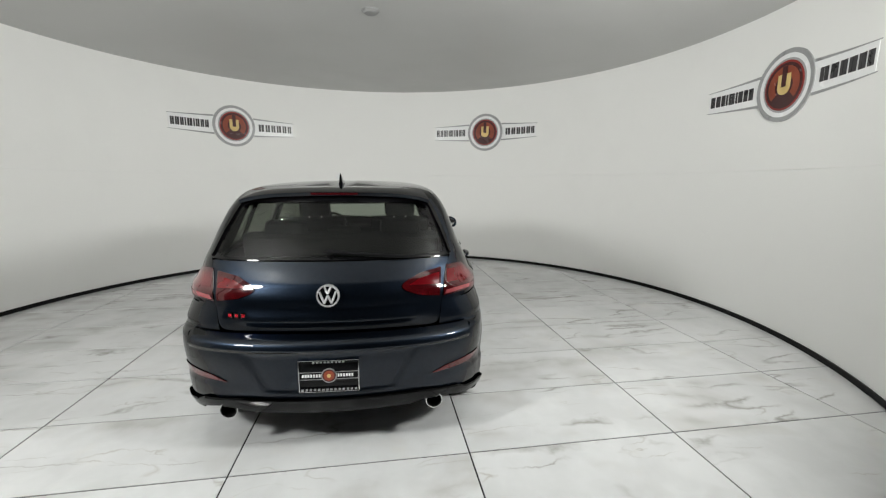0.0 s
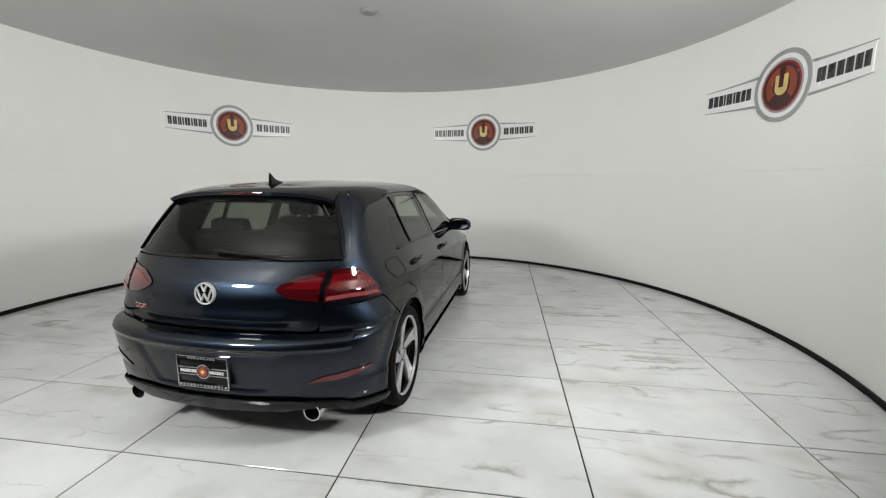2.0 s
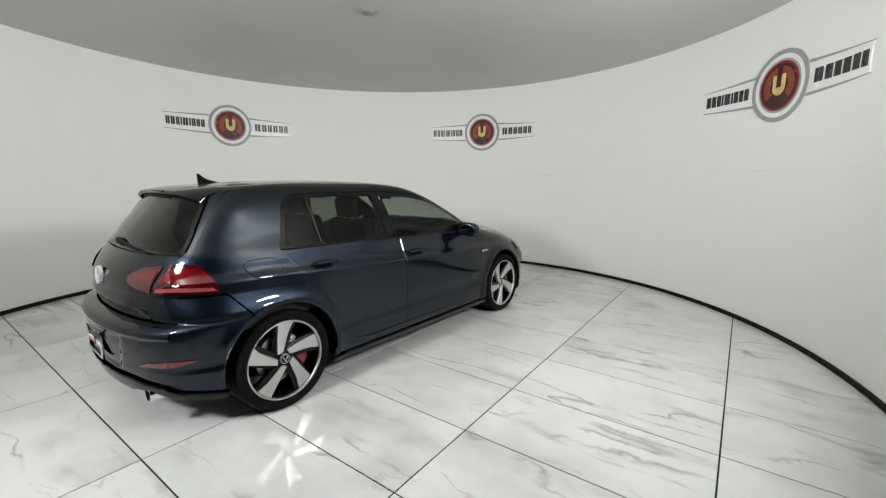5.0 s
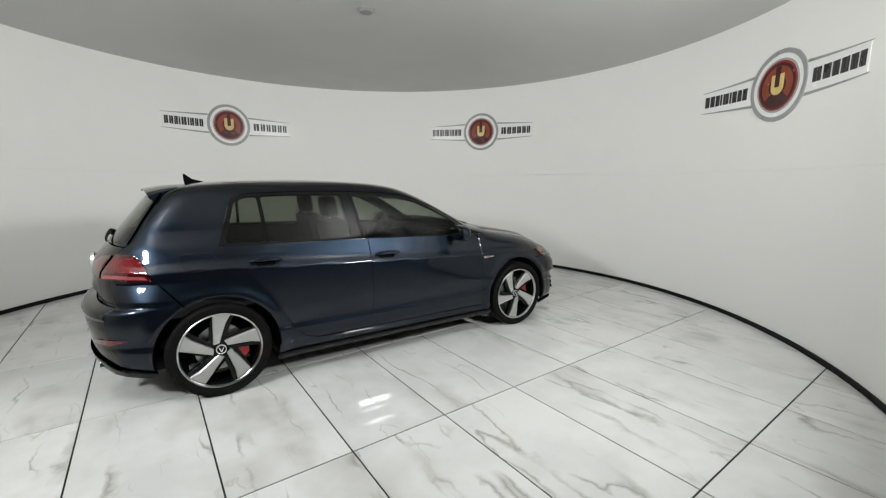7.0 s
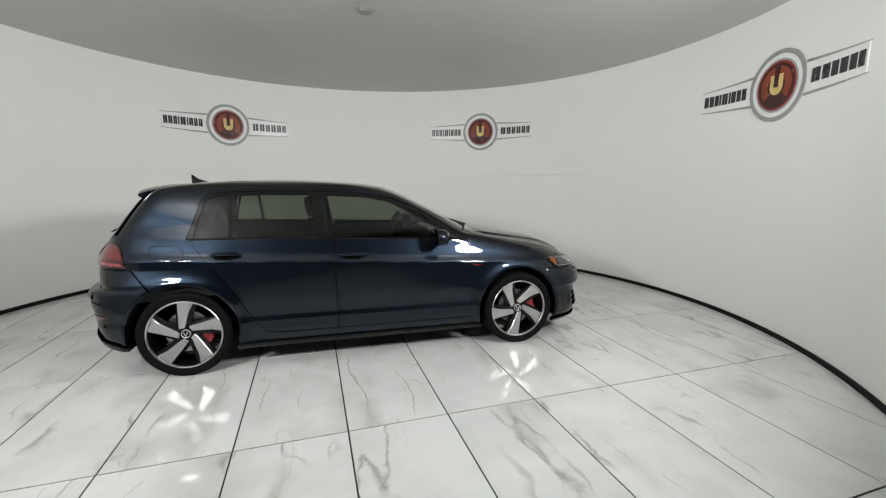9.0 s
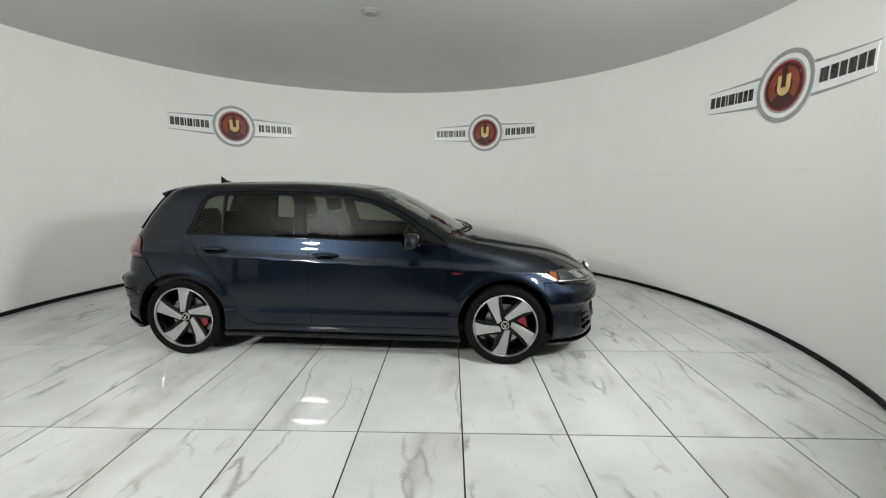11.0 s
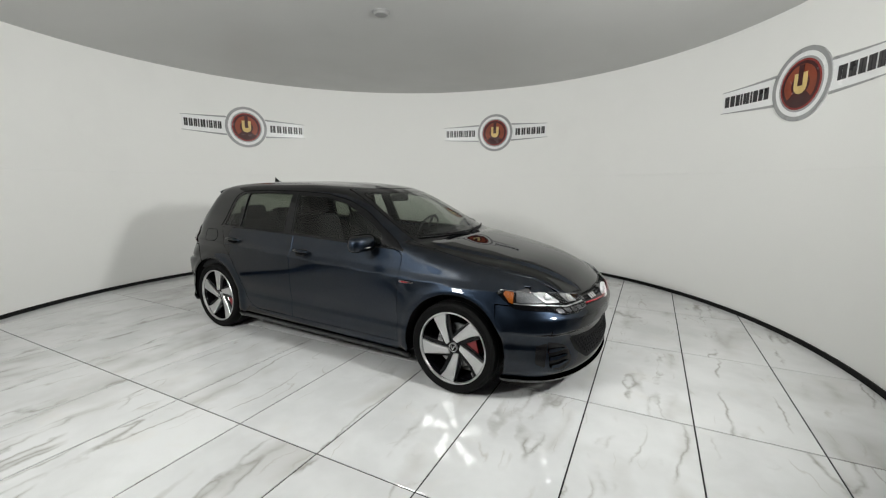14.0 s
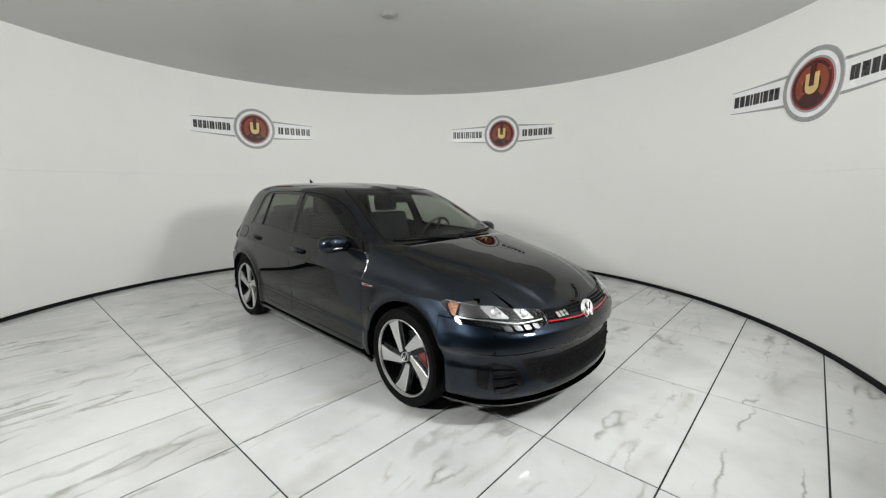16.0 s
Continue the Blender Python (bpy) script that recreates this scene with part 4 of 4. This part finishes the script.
# ---- lamps ----
for s in (1, -1):
    # tail lamp: outer piece on the flank and corner, inner piece on the tailgate
    edge_s = lambda a, b: [(x - 0.003, z) for x, z in curve_side(corner_r, a, b, 8)]
    edge_r = lambda a, b: [(y + 0.003, z) for y, z in curve_face(corner_r, a, b, 1, 8)]
    outer = panel("tail_lamp", "side", [(-1.650, 0.818), (-1.672, 0.885), (-1.70, 0.945), (-1.73, 0.970)] + edge_s(0.975, 0.828) + [(-1.73, 0.820)],
                  REDDARK, car, off=0.007, depth=0.01, side=s, gap=0, step=0.025, label="deep red wrap-round tail lamp")
    panel("lamp_face", "rear", [(0.585, 0.822)] + edge_r(0.828, 0.975) + [(0.61, 0.975), (0.592, 0.90)], REDDARK, outer, off=0.007, depth=0.01, side=s, gap=0.0015, step=0.02)
    inner = panel("tail_lamp_inner", "rear", rounded([(0.36, 0.888), (0.375, 0.908), (0.46, 0.948), (0.58, 0.968), (0.566, 0.824), (0.45, 0.842), (0.385, 0.866)], 0.012), REDDARK, car, off=0.007, depth=0.01, side=s, gap=0.0015, step=0.02, label="inner red lamp on the tailgate")
    panel("lamp_bar", "rear", [(0.40, 0.893), (0.47, 0.925), (0.565, 0.94), (0.562, 0.885)], RED, inner, off=0.009, depth=0.003, side=s, gap=0, step=0.02)
    panel("lamp_bar", "rear", [(0.605, 0.885)] + edge_r(0.885, 0.95) + [(0.61, 0.95)], RED, outer, off=0.009, depth=0.003, side=s, gap=0, step=0.02)
    panel("lamp_bar", "side", [(-1.672, 0.872), (-1.70, 0.935), (-1.73, 0.95)] + edge_s(0.95, 0.872), RED, outer, off=0.009, depth=0.003, side=s, gap=0, step=0.02)
    panel("lamp_band", "rear", [(0.595, 0.832)] + edge_r(0.838, 0.858) + [(0.60, 0.85)], PINK, outer, off=0.0095, depth=0.003, side=s, gap=0, step=0.02, label="pale lower lamp band")
    panel("lamp_band", "side", [(-1.668, 0.830), (-1.685, 0.850)] + edge_s(0.858, 0.838), PINK, outer, off=0.0095, depth=0.003, side=s, gap=0, step=0.02)
    # rear reflector in the bumper
    xr = float(corner_r(0.47))
    yk = float(body_y(xr, 0.47))
    panel("rear_reflector", "rear", [(0.52, 0.424), (yk, 0.436), (yk, 0.472), (0.60, 0.455)], RED, car, off=0.005, depth=0.006, side=s, gap=0, step=0.02, label="slim red reflector in the bumper")
    panel("rear_reflector", "side", [(xr, 0.436), (xr + 0.09, 0.466), (xr + 0.09, 0.474), (xr, 0.472)], RED, car, off=0.005, depth=0.006, side=s, gap=0, step=0.02)
    # headlamp: dark bowl, chrome pieces and a clear lens
    side_of = lambda a, b, d=0.005: [(x + d, z) for x, z in curve_side(corner_f, a, b, 8)]
    face_of = lambda a, b, d=0.003: [(y + d, z) for y, z in curve_face(corner_f, a, b, 1, 8)]
    hs = [(1.600, 0.730), (1.625, 0.745)] + side_of(ZC - 0.014, 0.632) + [(1.73, 0.645), (1.655, 0.69)]
    hf = face_of(0.632, ZC - 0.014) + [(float(y), hood_edge(y) - 0.008) for y in np.linspace(YC - 0.03, 0.40, 9)] + [(0.385, 0.668), (0.40, 0.628), (0.52, 0.602), (0.62, 0.606)]
    lampo = panel("headlamp", "side", hs, GLOSSBLACK, car, off=0.003, depth=0.008, side=s, gap=0, step=0.03, label="clear headlamp with chrome bowls and amber corner")
    panel("headlamp_bowl", "front", hf, GLOSSBLACK, lampo, off=0.003, depth=0.008, side=s, gap=0, step=0.03)
    panel("amber_reflector", "side", [(1.645, 0.728), (1.655, 0.742), (1.705, 0.735), (1.715, 0.675), (1.69, 0.680)], AMBER, lampo, off=0.006, depth=0.004, side=s, gap=0, step=0.02, label="amber side reflector")
    panel("chrome_bowl", "side", [(1.735, 0.68), (1.715, 0.745)] + side_of(0.752, 0.678), SMOKED, lampo, off=0.005, depth=0.003, side=s, gap=0, step=0.02)
    for k, bowl in enumerate(([(0.590, 0.672), (0.672, 0.676), (0.682, 0.730), (0.610, 0.730)], [(0.455, 0.664), (0.532, 0.667), (0.540, 0.712), (0.47, 0.705)])):
        cup = panel("reflector_bowl", "front", rounded(bowl, 0.012), SATIN, lampo, off=0.0055, depth=0.004, side=s, gap=0, step=0.012, label="faceted chrome reflector bowl",
                    shape=lambda u, v: 0.0016 * np.sin(u * 210) * np.cos(v * 190))
        cy, cz = (0.638, 0.702) if k == 0 else (0.500, 0.687)
        n = normals(project("front", [cy], [cz]))[0]
        q = Vector((n[0], n[1] * s, n[2])).to_track_quat("Z", "Y").to_matrix().to_4x4()
        bm = spin([(0.024, 0.0), (0.023, 0.005), (0.012, 0.001), (0.0, 0.003)], 20)
        bmesh.ops.transform(bm, matrix=Matrix.Translation(on_body("front", cy, cz, 0.0062, s)) @ q, verts=bm.verts)
        part("bulb_cap", bm, CHROME, cup, "chrome bulb cap")
    panel("light_strip", "front", [(0.41, 0.651), (0.57, 0.645)] + face_of(0.664, 0.669) + [(0.57, 0.650), (0.41, 0.656)], SATIN, lampo, off=0.006, depth=0.003, side=s, gap=0, step=0.02, label="slim bright light strip")
    panel("light_strip", "side", [(1.72, 0.672), (1.715, 0.677)] + side_of(0.669, 0.664), SATIN, lampo, off=0.006, depth=0.003, side=s, gap=0, step=0.02)
    for k in range(4):
        cy = 0.63 - 0.052 * k
        panel("light_block", "front", rounded([(cy - 0.017, 0.615), (cy + 0.017, 0.617), (cy + 0.019, 0.642), (cy - 0.017, 0.638)], 0.006), SMOKED, lampo, off=0.006, depth=0.003, side=s, gap=0, step=0.015)
    panel("lens", "side", hs, LENS, lampo, off=0.014, depth=0.008, side=s, gap=0, step=0.03, label="clear lamp lens")
    panel("lens", "front", hf, LENS, lampo, off=0.014, depth=0.008, side=s, gap=0, step=0.03)

# ---- nose fittings ----
gr = [(y, hood_edge(y) - 0.004) for y in np.linspace(-0.388, 0.388, 22)] + [(0.385, 0.66), (0.375, 0.632), (0.12, 0.61), (-0.12, 0.61), (-0.375, 0.632), (-0.385, 0.66)]
gr = [(float(a), float(b)) for a, b in gr]
grille = panel("upper_grille", "front", gr, GLOSSBLACK, car, off=0.002, depth=0.006, gap=0, step=0.03, label="black honeycomb grille with red strip")
for j in range(3):
    for i in range(-11, 12):
        cy, cz = (i + 0.5 * (j % 2)) * 0.032, 0.652 + j * 0.015
        if abs(cy) < 0.37 and not abs(cy) < 0.06:
            strip("mesh_bar", "front", [(cy - 0.013, cz - 0.006), (cy, cz + 0.004), (cy + 0.013, cz - 0.006)], 0.0022, MATTBLACK, grille, 0.006, n=5)
strip("red_strip", "front", [(-0.385, 0.636), (-0.12, 0.622), (0.12, 0.622), (0.385, 0.636)], 0.0052, REDTRIM, grille, 0.008, label="red strip across the grille")
strip("chrome_edge", "front", [(-0.385, 0.628), (-0.12, 0.613), (0.12, 0.613), (0.385, 0.628)], 0.003, GLOSSBLACK, grille, 0.006)
for k in range(3):
    panel("grille_badge", "front", [(-0.295 + 0.033 * k, 0.643), (-0.270 + 0.033 * k, 0.642), (-0.270 + 0.033 * k, 0.668), (-0.295 + 0.033 * k, 0.669)], CHROME, grille, off=0.010, depth=0.006, gap=0, step=0.02)
lg = rounded([(-0.56, 0.445), (-0.30, 0.425), (0.30, 0.425), (0.56, 0.445), (0.50, 0.34), (0.38, 0.262), (-0.38, 0.262), (-0.50, 0.34)], 0.02)
lower = panel("lower_grille", "front", lg, MATTBLACK, car, off=0.003, depth=0.006, gap=0, step=0.035, label="wide black honeycomb lower grille")
lgp = shrink(lg, 0.014)
for j in range(7):
    for i in range(-15, 16):
        cy, cz = (i + 0.5 * (j % 2)) * 0.036, 0.278 + j * 0.0225
        hexa = [(cy - 0.018, cz - 0.006), (cy - 0.010, cz + 0.007), (cy + 0.010, cz + 0.007), (cy + 0.018, cz - 0.006)]
        if inside(lgp, np.array(hexa)).all():
            strip("mesh_bar", "front", hexa, 0.0028, MATTBLACK, lower, 0.010, n=5)
for s in (1, -1):
    edge_y = lambda z: float(body_y(corner_f(z), z)) - 0.006
    vent = rounded([(0.575, 0.385), (0.63, 0.418), (0.69, 0.434), (edge_y(0.43), 0.436), (edge_y(0.27), 0.268), (0.62, 0.240), (0.545, 0.295)], 0.02)
    v = panel("side_vent", "front", vent, GLOSSBLACK, car, off=0.002, depth=0.004, side=s, gap=0, step=0.035, label="black side vent with three fins")
    for k in range(3):
        z = 0.272 + 0.050 * k
        panel("vent_fin", "front", [(0.585, z + 0.006 + 0.012 * (2 - k)), (0.66, z), (edge_y(z) - 0.004, z), (edge_y(z) - 0.006, z + 0.020), (0.66, z + 0.022), (0.60, z + 0.014 + 0.010 * (2 - k))],
              PAINT, v, off=0.010 + 0.003 * (2 - k), depth=0.014, side=s, gap=0, step=0.03)
    xv = float(corner_f(0.4))
    panel("side_vent", "side", rounded([(xv + 0.0, 0.275), (xv - 0.05, 0.30), (xv - 0.055, 0.415), (xv + 0.004, 0.430)], 0.012), GLOSSBLACK, car, off=0.002, depth=0.004, side=s, gap=0, step=0.03)
    # mirrors
    bm = bmesh.new()
    bmesh.ops.create_uvsphere(bm, u_segments=28, v_segments=18, radius=1.0)
    for w in bm.verts:
        x, y, z = w.co
        e = lambda c, p: math.copysign(abs(c) ** p, c)
        x = e(x, 0.75)
        if x < 0:
            x *= 0.35
        w.co = (0.092 * x * (1 - 0.15 * y * s), 0.118 * e(y, 0.70), 0.064 * e(z, 0.70) - 0.010 * y * s)
    bmesh.ops.translate(bm, vec=(0.565, s * 0.880, 0.985), verts=bm.verts)
    mir = part("door_mirror", bm, PAINT, car, "blue door mirror with a bright indicator strip")
    part("indicator_strip", tube([(0.565 + 0.086 * math.cos(a), s * (0.876 + 0.100 * math.sin(a)), 0.958) for a in np.linspace(-1.25, 1.25, 14)], 0.008, 8), CHROME, mir, "bright indicator strip")
    part("mirror_arm", tube([(0.60, s * 0.745, 0.950), (0.585, s * 0.80, 0.948), (0.57, s * 0.85, 0.955)], [0.035, 0.028, 0.03], 12), GLOSSBLACK, mir)
    bm = spin([(0, 0.0), (0.8, 0.0), (1.0, -0.08), (0.0, -0.1)], 28)
    bmesh.ops.transform(bm, matrix=Matrix.Translation((0.528, s * 0.876, 0.988)) @ Matrix.Rotation(radians(-90), 4, "Y") @ Matrix.Diagonal((0.050, 0.098, 0.04, 1)), verts=bm.verts)
    part("mirror_glass", bm, CHROME, mir, "mirror glass")
    panel("mirror_base", "side", [(0.80, 0.948), (0.675, 0.962), (0.66, 1.045), (0.72, 1.02)], GLOSSBLACK, car, off=0.003, depth=0.006, side=s, gap=0, step=0.03)
lip = [(-float(body_y(corner_f(0.19), 0.19)), 0.168), (float(body_y(corner_f(0.19), 0.19)), 0.168), (float(body_y(corner_f(0.19), 0.19)), 0.197), (-float(body_y(corner_f(0.19), 0.19)), 0.197)]
panel("front_splitter", "front", lip, GLOSSBLACK, car, off=0.02, depth=0.03, gap=0, step=0.04, label="gloss black splitter blade")
for s in (1, -1):
    panel("front_splitter", "side", [(float(corner_f(0.19)), 0.168), (1.66, 0.172), (1.66, 0.20), (float(corner_f(0.19)), 0.197)], GLOSSBLACK, car, off=0.02, depth=0.03, side=s, gap=0, step=0.04)


def badge(at, way, r):
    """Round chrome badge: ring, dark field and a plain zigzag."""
    q = Vector(way).to_track_quat("Z", "Y").to_matrix().to_4x4()
    m = Matrix.Translation(at) @ q
    def put(bm):
        bmesh.ops.transform(bm, matrix=m, verts=bm.verts)
        return bm
    b = part("badge", put(spin([(0, 0.004), (r * 0.88, 0.004), (r * 0.9, -0.008)], 36)), GLOSSBLACK, car, "round chrome badge")
    part("badge_ring", put(spin([(r * 0.82, 0.0), (r * 0.85, 0.008), (r * 0.97, 0.009), (r, 0.0), (r, -0.01)], 40)), BADGE, b)
    k = r * 0.86
    pts = [(-0.82, 0.45), (-0.36, -0.75), (0.0, 0.05), (0.36, -0.75), (0.82, 0.45)]
    for p0, p1 in zip(pts, pts[1:]):
        part("badge_stroke", put(tube([(p0[0] * k, p0[1] * k, 0.006), (p1[0] * k, p1[1] * k, 0.006)], r * 0.10, 6)), BADGE, b)
    for p0, p1 in (((-0.32, 0.92), (0.0, 0.22)), ((0.32, 0.92), (0.0, 0.22))):
        part("badge_stroke", put(tube([(p0[0] * k, p0[1] * k, 0.006), (p1[0] * k, p1[1] * k, 0.006)], r * 0.10, 6)), BADGE, b)
    return b


badge((2.135, 0, 0.645), (1, 0, 0.25), 0.062)
badge((-2.016, 0, 0.864), (-1, 0, 0.06), 0.057)

# wipers on the screen
for y0, y1 in ((0.60, 0.02), (-0.02, -0.56)):
    ln = [on_body("front", y, 1.004 + 0.010 * abs(y / 0.6), 0.012) for y in np.linspace(y0, y1, 8)]
    wp = part("wiper", tube(ln, 0.007, 6), MATTBLACK, car)
    part("wiper_arm", tube([on_body("front", y0 if y0 < 0 else y1, 0.992, 0.012), on_body("front", (y0 + y1) / 2, 1.003, 0.022)], 0.008, 6), MATTBLACK, wp)

# ---- tail fittings ----
vs, fs = [], []
for i, y in enumerate(np.linspace(-1, 1, 33)):
    zt = float(project("top", [-1.47], [0.50 * y])[0, 2])
    d = 0.018 * y * y + 0.026 * y ** 6
    tip = -1.685 + 0.05 * y * y
    for x, z, w in ((-1.47, zt + 0.001, 0.50), (-1.57, 1.392 - d, 0.518), (tip + 0.02, 1.374 - d, 0.528), (tip, 1.366 - d, 0.53), (tip + 0.01, 1.346 - d, 0.528), (-1.60, 1.338 - d, 0.52), (-1.54, 1.345 - d, 0.51)):
        vs.append((x, w * y, z))
for i in range(32):
    for j in range(7):
        fs.append((i * 7 + j, i * 7 + (j + 1) % 7, (i + 1) * 7 + (j + 1) % 7, (i + 1) * 7 + j))
fs += [tuple(range(7)), tuple(range(32 * 7, 33 * 7))]
spoiler = part("roof_spoiler", raw(vs, fs), PAINT, car, "blue roof spoiler over the rear window", sharp=40)
vs, fs = [], []
for y in np.linspace(-0.48, 0.48, 13):
    d = 0.018 * (y / 0.53) ** 2 + 0.026 * (y / 0.53) ** 6
    vs += [(-1.667 + 0.16 * y * y, y, 1.3425 - d), (-1.61, y, 1.335 - d)]
for i in range(12):
    fs.append((2 * i, 2 * i + 1, 2 * i + 3, 2 * i + 2))
part("spoiler_underside", raw(vs, fs), GLOSSBLACK, spoiler, "gloss black underside")
part("high_brake_light", boxed((-1.682, 0.0, 1.357), (0.010, 0.26, 0.011), 0.003), REDDARK, spoiler, "slim red brake light")
for s in (1, -1):
    panel("spoiler_fin", "rear", [(0.640, 1.030), (0.627, 1.04), (0.592, 1.14), (0.528, 1.285), (0.49, 1.318), (0.49, 1.345), (0.508, 1.345), (0.538, 1.30), (0.578, 1.22), (0.618, 1.12)], GLOSSBLACK, spoiler, off=0.010, depth=0.014, side=s, gap=0, step=0.04, label="gloss black side fin beside the rear window")
# aerial
bm = bmesh.new()
fin = [(-1.42, 0.0), (-1.25, 0.0), (-1.30, 0.018), (-1.365, 0.035), (-1.415, 0.075), (-1.425, 0.074)]
for w in (0.014, -0.014):
    for x, h in fin:
        bm.verts.new((x, w * (1 - h / 0.09), 1.402 + h))
bm.verts.ensure_lookup_table()
n = len(fin)
bm.faces.new(bm.verts[:n])
bm.faces.new(bm.verts[n:])
for i in range(n):
    bm.faces.new((bm.verts[i], bm.verts[(i + 1) % n], bm.verts[n + (i + 1) % n], bm.verts[n + i]))
bmesh.ops.recalc_face_normals(bm, faces=bm.faces)
bmesh.ops.bevel(bm, geom=bm.edges[:], offset=0.004, segments=2, affect="EDGES")
part("roof_aerial", bm, GLOSSBLACK, car, "gloss black shark-fin roof aerial")
# rear wiper
wp = part("rear_wiper", tube([on_body("rear", y, 1.052 - 0.006 * k, 0.022) for k, y in enumerate(np.linspace(0.02, -0.40, 6))], [0.014, 0.012, 0.010, 0.008, 0.007, 0.005], 8), MATTBLACK, car)
bm = spin([(0, 0.03), (0.018, 0.028), (0.024, 0.0)], 16)
bmesh.ops.transform(bm, matrix=Matrix.Translation(on_body("rear", 0.0, 1.052, 0.0)) @ Vector((-1, 0, 0.6)).to_track_quat("Z", "Y").to_matrix().to_4x4(), verts=bm.verts)
part("wiper_pivot", bm, MATTBLACK, wp)
# plate in its frame, with plain bars for the writing
pz, px = 0.472, -2.070
rp = part("rear_plate", boxed((px, 0, pz), (0.008, 0.285, 0.150), 0.003), GLOSSBLACK, car, "black plate in a thin chrome-edged frame")
for c, sz in (((px - 0.003, 0, pz + 0.072), (0.014, 0.296, 0.014)), ((px - 0.003, 0, pz - 0.071), (0.014, 0.296, 0.020))):
    part("plate_frame", boxed(c, sz, 0.004), GLOSSBLACK, rp, "black plate frame")
for c, sz in (((px - 0.003, 0.1455, pz), (0.015, 0.005, 0.158)), ((px - 0.003, -0.1455, pz), (0.015, 0.005, 0.158)),
              ((px - 0.003, 0, pz + 0.0805), (0.015, 0.296, 0.004)), ((px - 0.003, 0, pz - 0.0825), (0.015, 0.296, 0.004))):
    part("plate_edge", boxed(c, sz, 0.0015), CHROME, rp, "thin chrome edge")
for sy in (1, -1):
    for k in range(7 if sy > 0 else 6):
        part("plate_bar", boxed((px - 0.0055, sy * (0.046 + 0.0135 * k), pz), (0.004, 0.0085, 0.015)), ACRYL_W, rp)
    for dz in (0.019, -0.019):
        part("plate_bar", boxed((px - 0.0055, sy * 0.085, pz + dz), (0.004, 0.11, 0.003)), SATIN, rp)
for r, m, d in ((0.038, SATIN, 0.005), (0.033, ACRYL_M, 0.006), (0.026, ACRYL_O, 0.007), (0.010, ACRYL_Y, 0.008)):
    bm = spin([(0, d), (r, d), (r, 0)], 28)
    bmesh.ops.transform(bm, matrix=Matrix.Translation((px - 0.002, 0, pz)) @ Matrix.Rotation(radians(-90), 4, "Y"), verts=bm.verts)
    part("plate_emblem", bm, m, rp)
for k in range(14):
    part("plate_bar", boxed((px - 0.0115, 0.13 - 0.02 * k, pz - 0.071), (0.003, 0.011, 0.010)), SATIN, rp)
for k in range(9):
    part("plate_bar", boxed((px - 0.0115, 0.072 - 0.018 * k, pz + 0.072), (0.003, 0.010, 0.007)), SATIN, rp)
# red badge on the tailgate
for k in range(3):
    panel("tailgate_badge", "rear", [(0.510 - 0.035 * k, 0.742), (0.484 - 0.035 * k, 0.742), (0.484 - 0.035 * k, 0.77), (0.510 - 0.035 * k, 0.77)], CHROME, car, off=0.005, depth=0.006, gap=0, step=0.02)
    panel("tailgate_badge_core", "rear", [(0.505 - 0.035 * k, 0.748), (0.489 - 0.035 * k, 0.748), (0.489 - 0.035 * k, 0.764), (0.505 - 0.035 * k, 0.764)], REDTRIM, car, off=0.0065, depth=0.003, gap=0, step=0.02)
# lower rear apron and exhausts
apron2 = [(0.715, 0.285), (0.66, 0.312), (0.56, 0.322), (0.44, 0.336), (-0.44, 0.336), (-0.56, 0.322), (-0.66, 0.312), (-0.715, 0.285), (-0.70, 0.252), (-0.58, 0.285), (-0.48, 0.285), (-0.40, 0.268), (0.40, 0.268), (0.48, 0.285), (0.58, 0.285), (0.70, 0.252)]
panel("rear_apron", "rear", apron2, GLOSSBLACK, car, off=0.02, depth=0.03, gap=0, step=0.03, label="gloss black apron under the rear bumper")
panel("under_tray", "rear", [(0.68, 0.20), (0.68, 0.30), (-0.68, 0.30), (-0.68, 0.20)], MATTBLACK, car, off=-0.10, depth=0.05, gap=0, step=0.05)
for s in (1, -1):
    xr = float(corner_r(0.27))
    panel("rear_apron", "side", [(xr - 0.03, 0.25), (-1.70, 0.232), (-1.665, 0.24), (-1.668, 0.256), (xr - 0.03, 0.288)], GLOSSBLACK, car, off=0.02, depth=0.03, side=s, gap=0, step=0.03)
    bm = spin([(0.041, 0.0), (0.0465, 0.0), (0.047, -0.004), (0.047, -0.17), (0.040, -0.17), (0.040, -0.002)], 32)
    bmesh.ops.transform(bm, matrix=Matrix.Translation((-1.975, s * 0.532, 0.256)) @ Matrix.Rotation(radians(-90), 4, "Y"), verts=bm.verts)
    ex = part("exhaust_tip", bm, CHROME, car, "chrome exhaust tip")
    # plain black cup that closes the pipe inside
    bm = spin([(0, -0.09), (0.039, -0.09), (0.039, -0.004)], 24)
    bmesh.ops.transform(bm, matrix=Matrix.Translation((-1.975, s * 0.532, 0.256)) @ Matrix.Rotation(radians(-90), 4, "Y"), verts=bm.verts)
    part("exhaust_bore", bm, BLACK, ex, "black bore")


lay_tiles()


# ---- what moves: the turntable and the car on it ----
def motions():
    walk(table, [(t, pose(0, 0, 0, 0, 0, a)) for t, _, _, a in ROWS])
    rows = []
    for t, _, _, a in ROWS:
        h = radians(a + HEADING)
        rows.append((t, pose(OFF[0] * math.cos(h) - OFF[1] * math.sin(h), OFF[0] * math.sin(h) + OFF[1] * math.cos(h), 0, 0, 0, a + HEADING)))
    walk(car, rows)


motions()
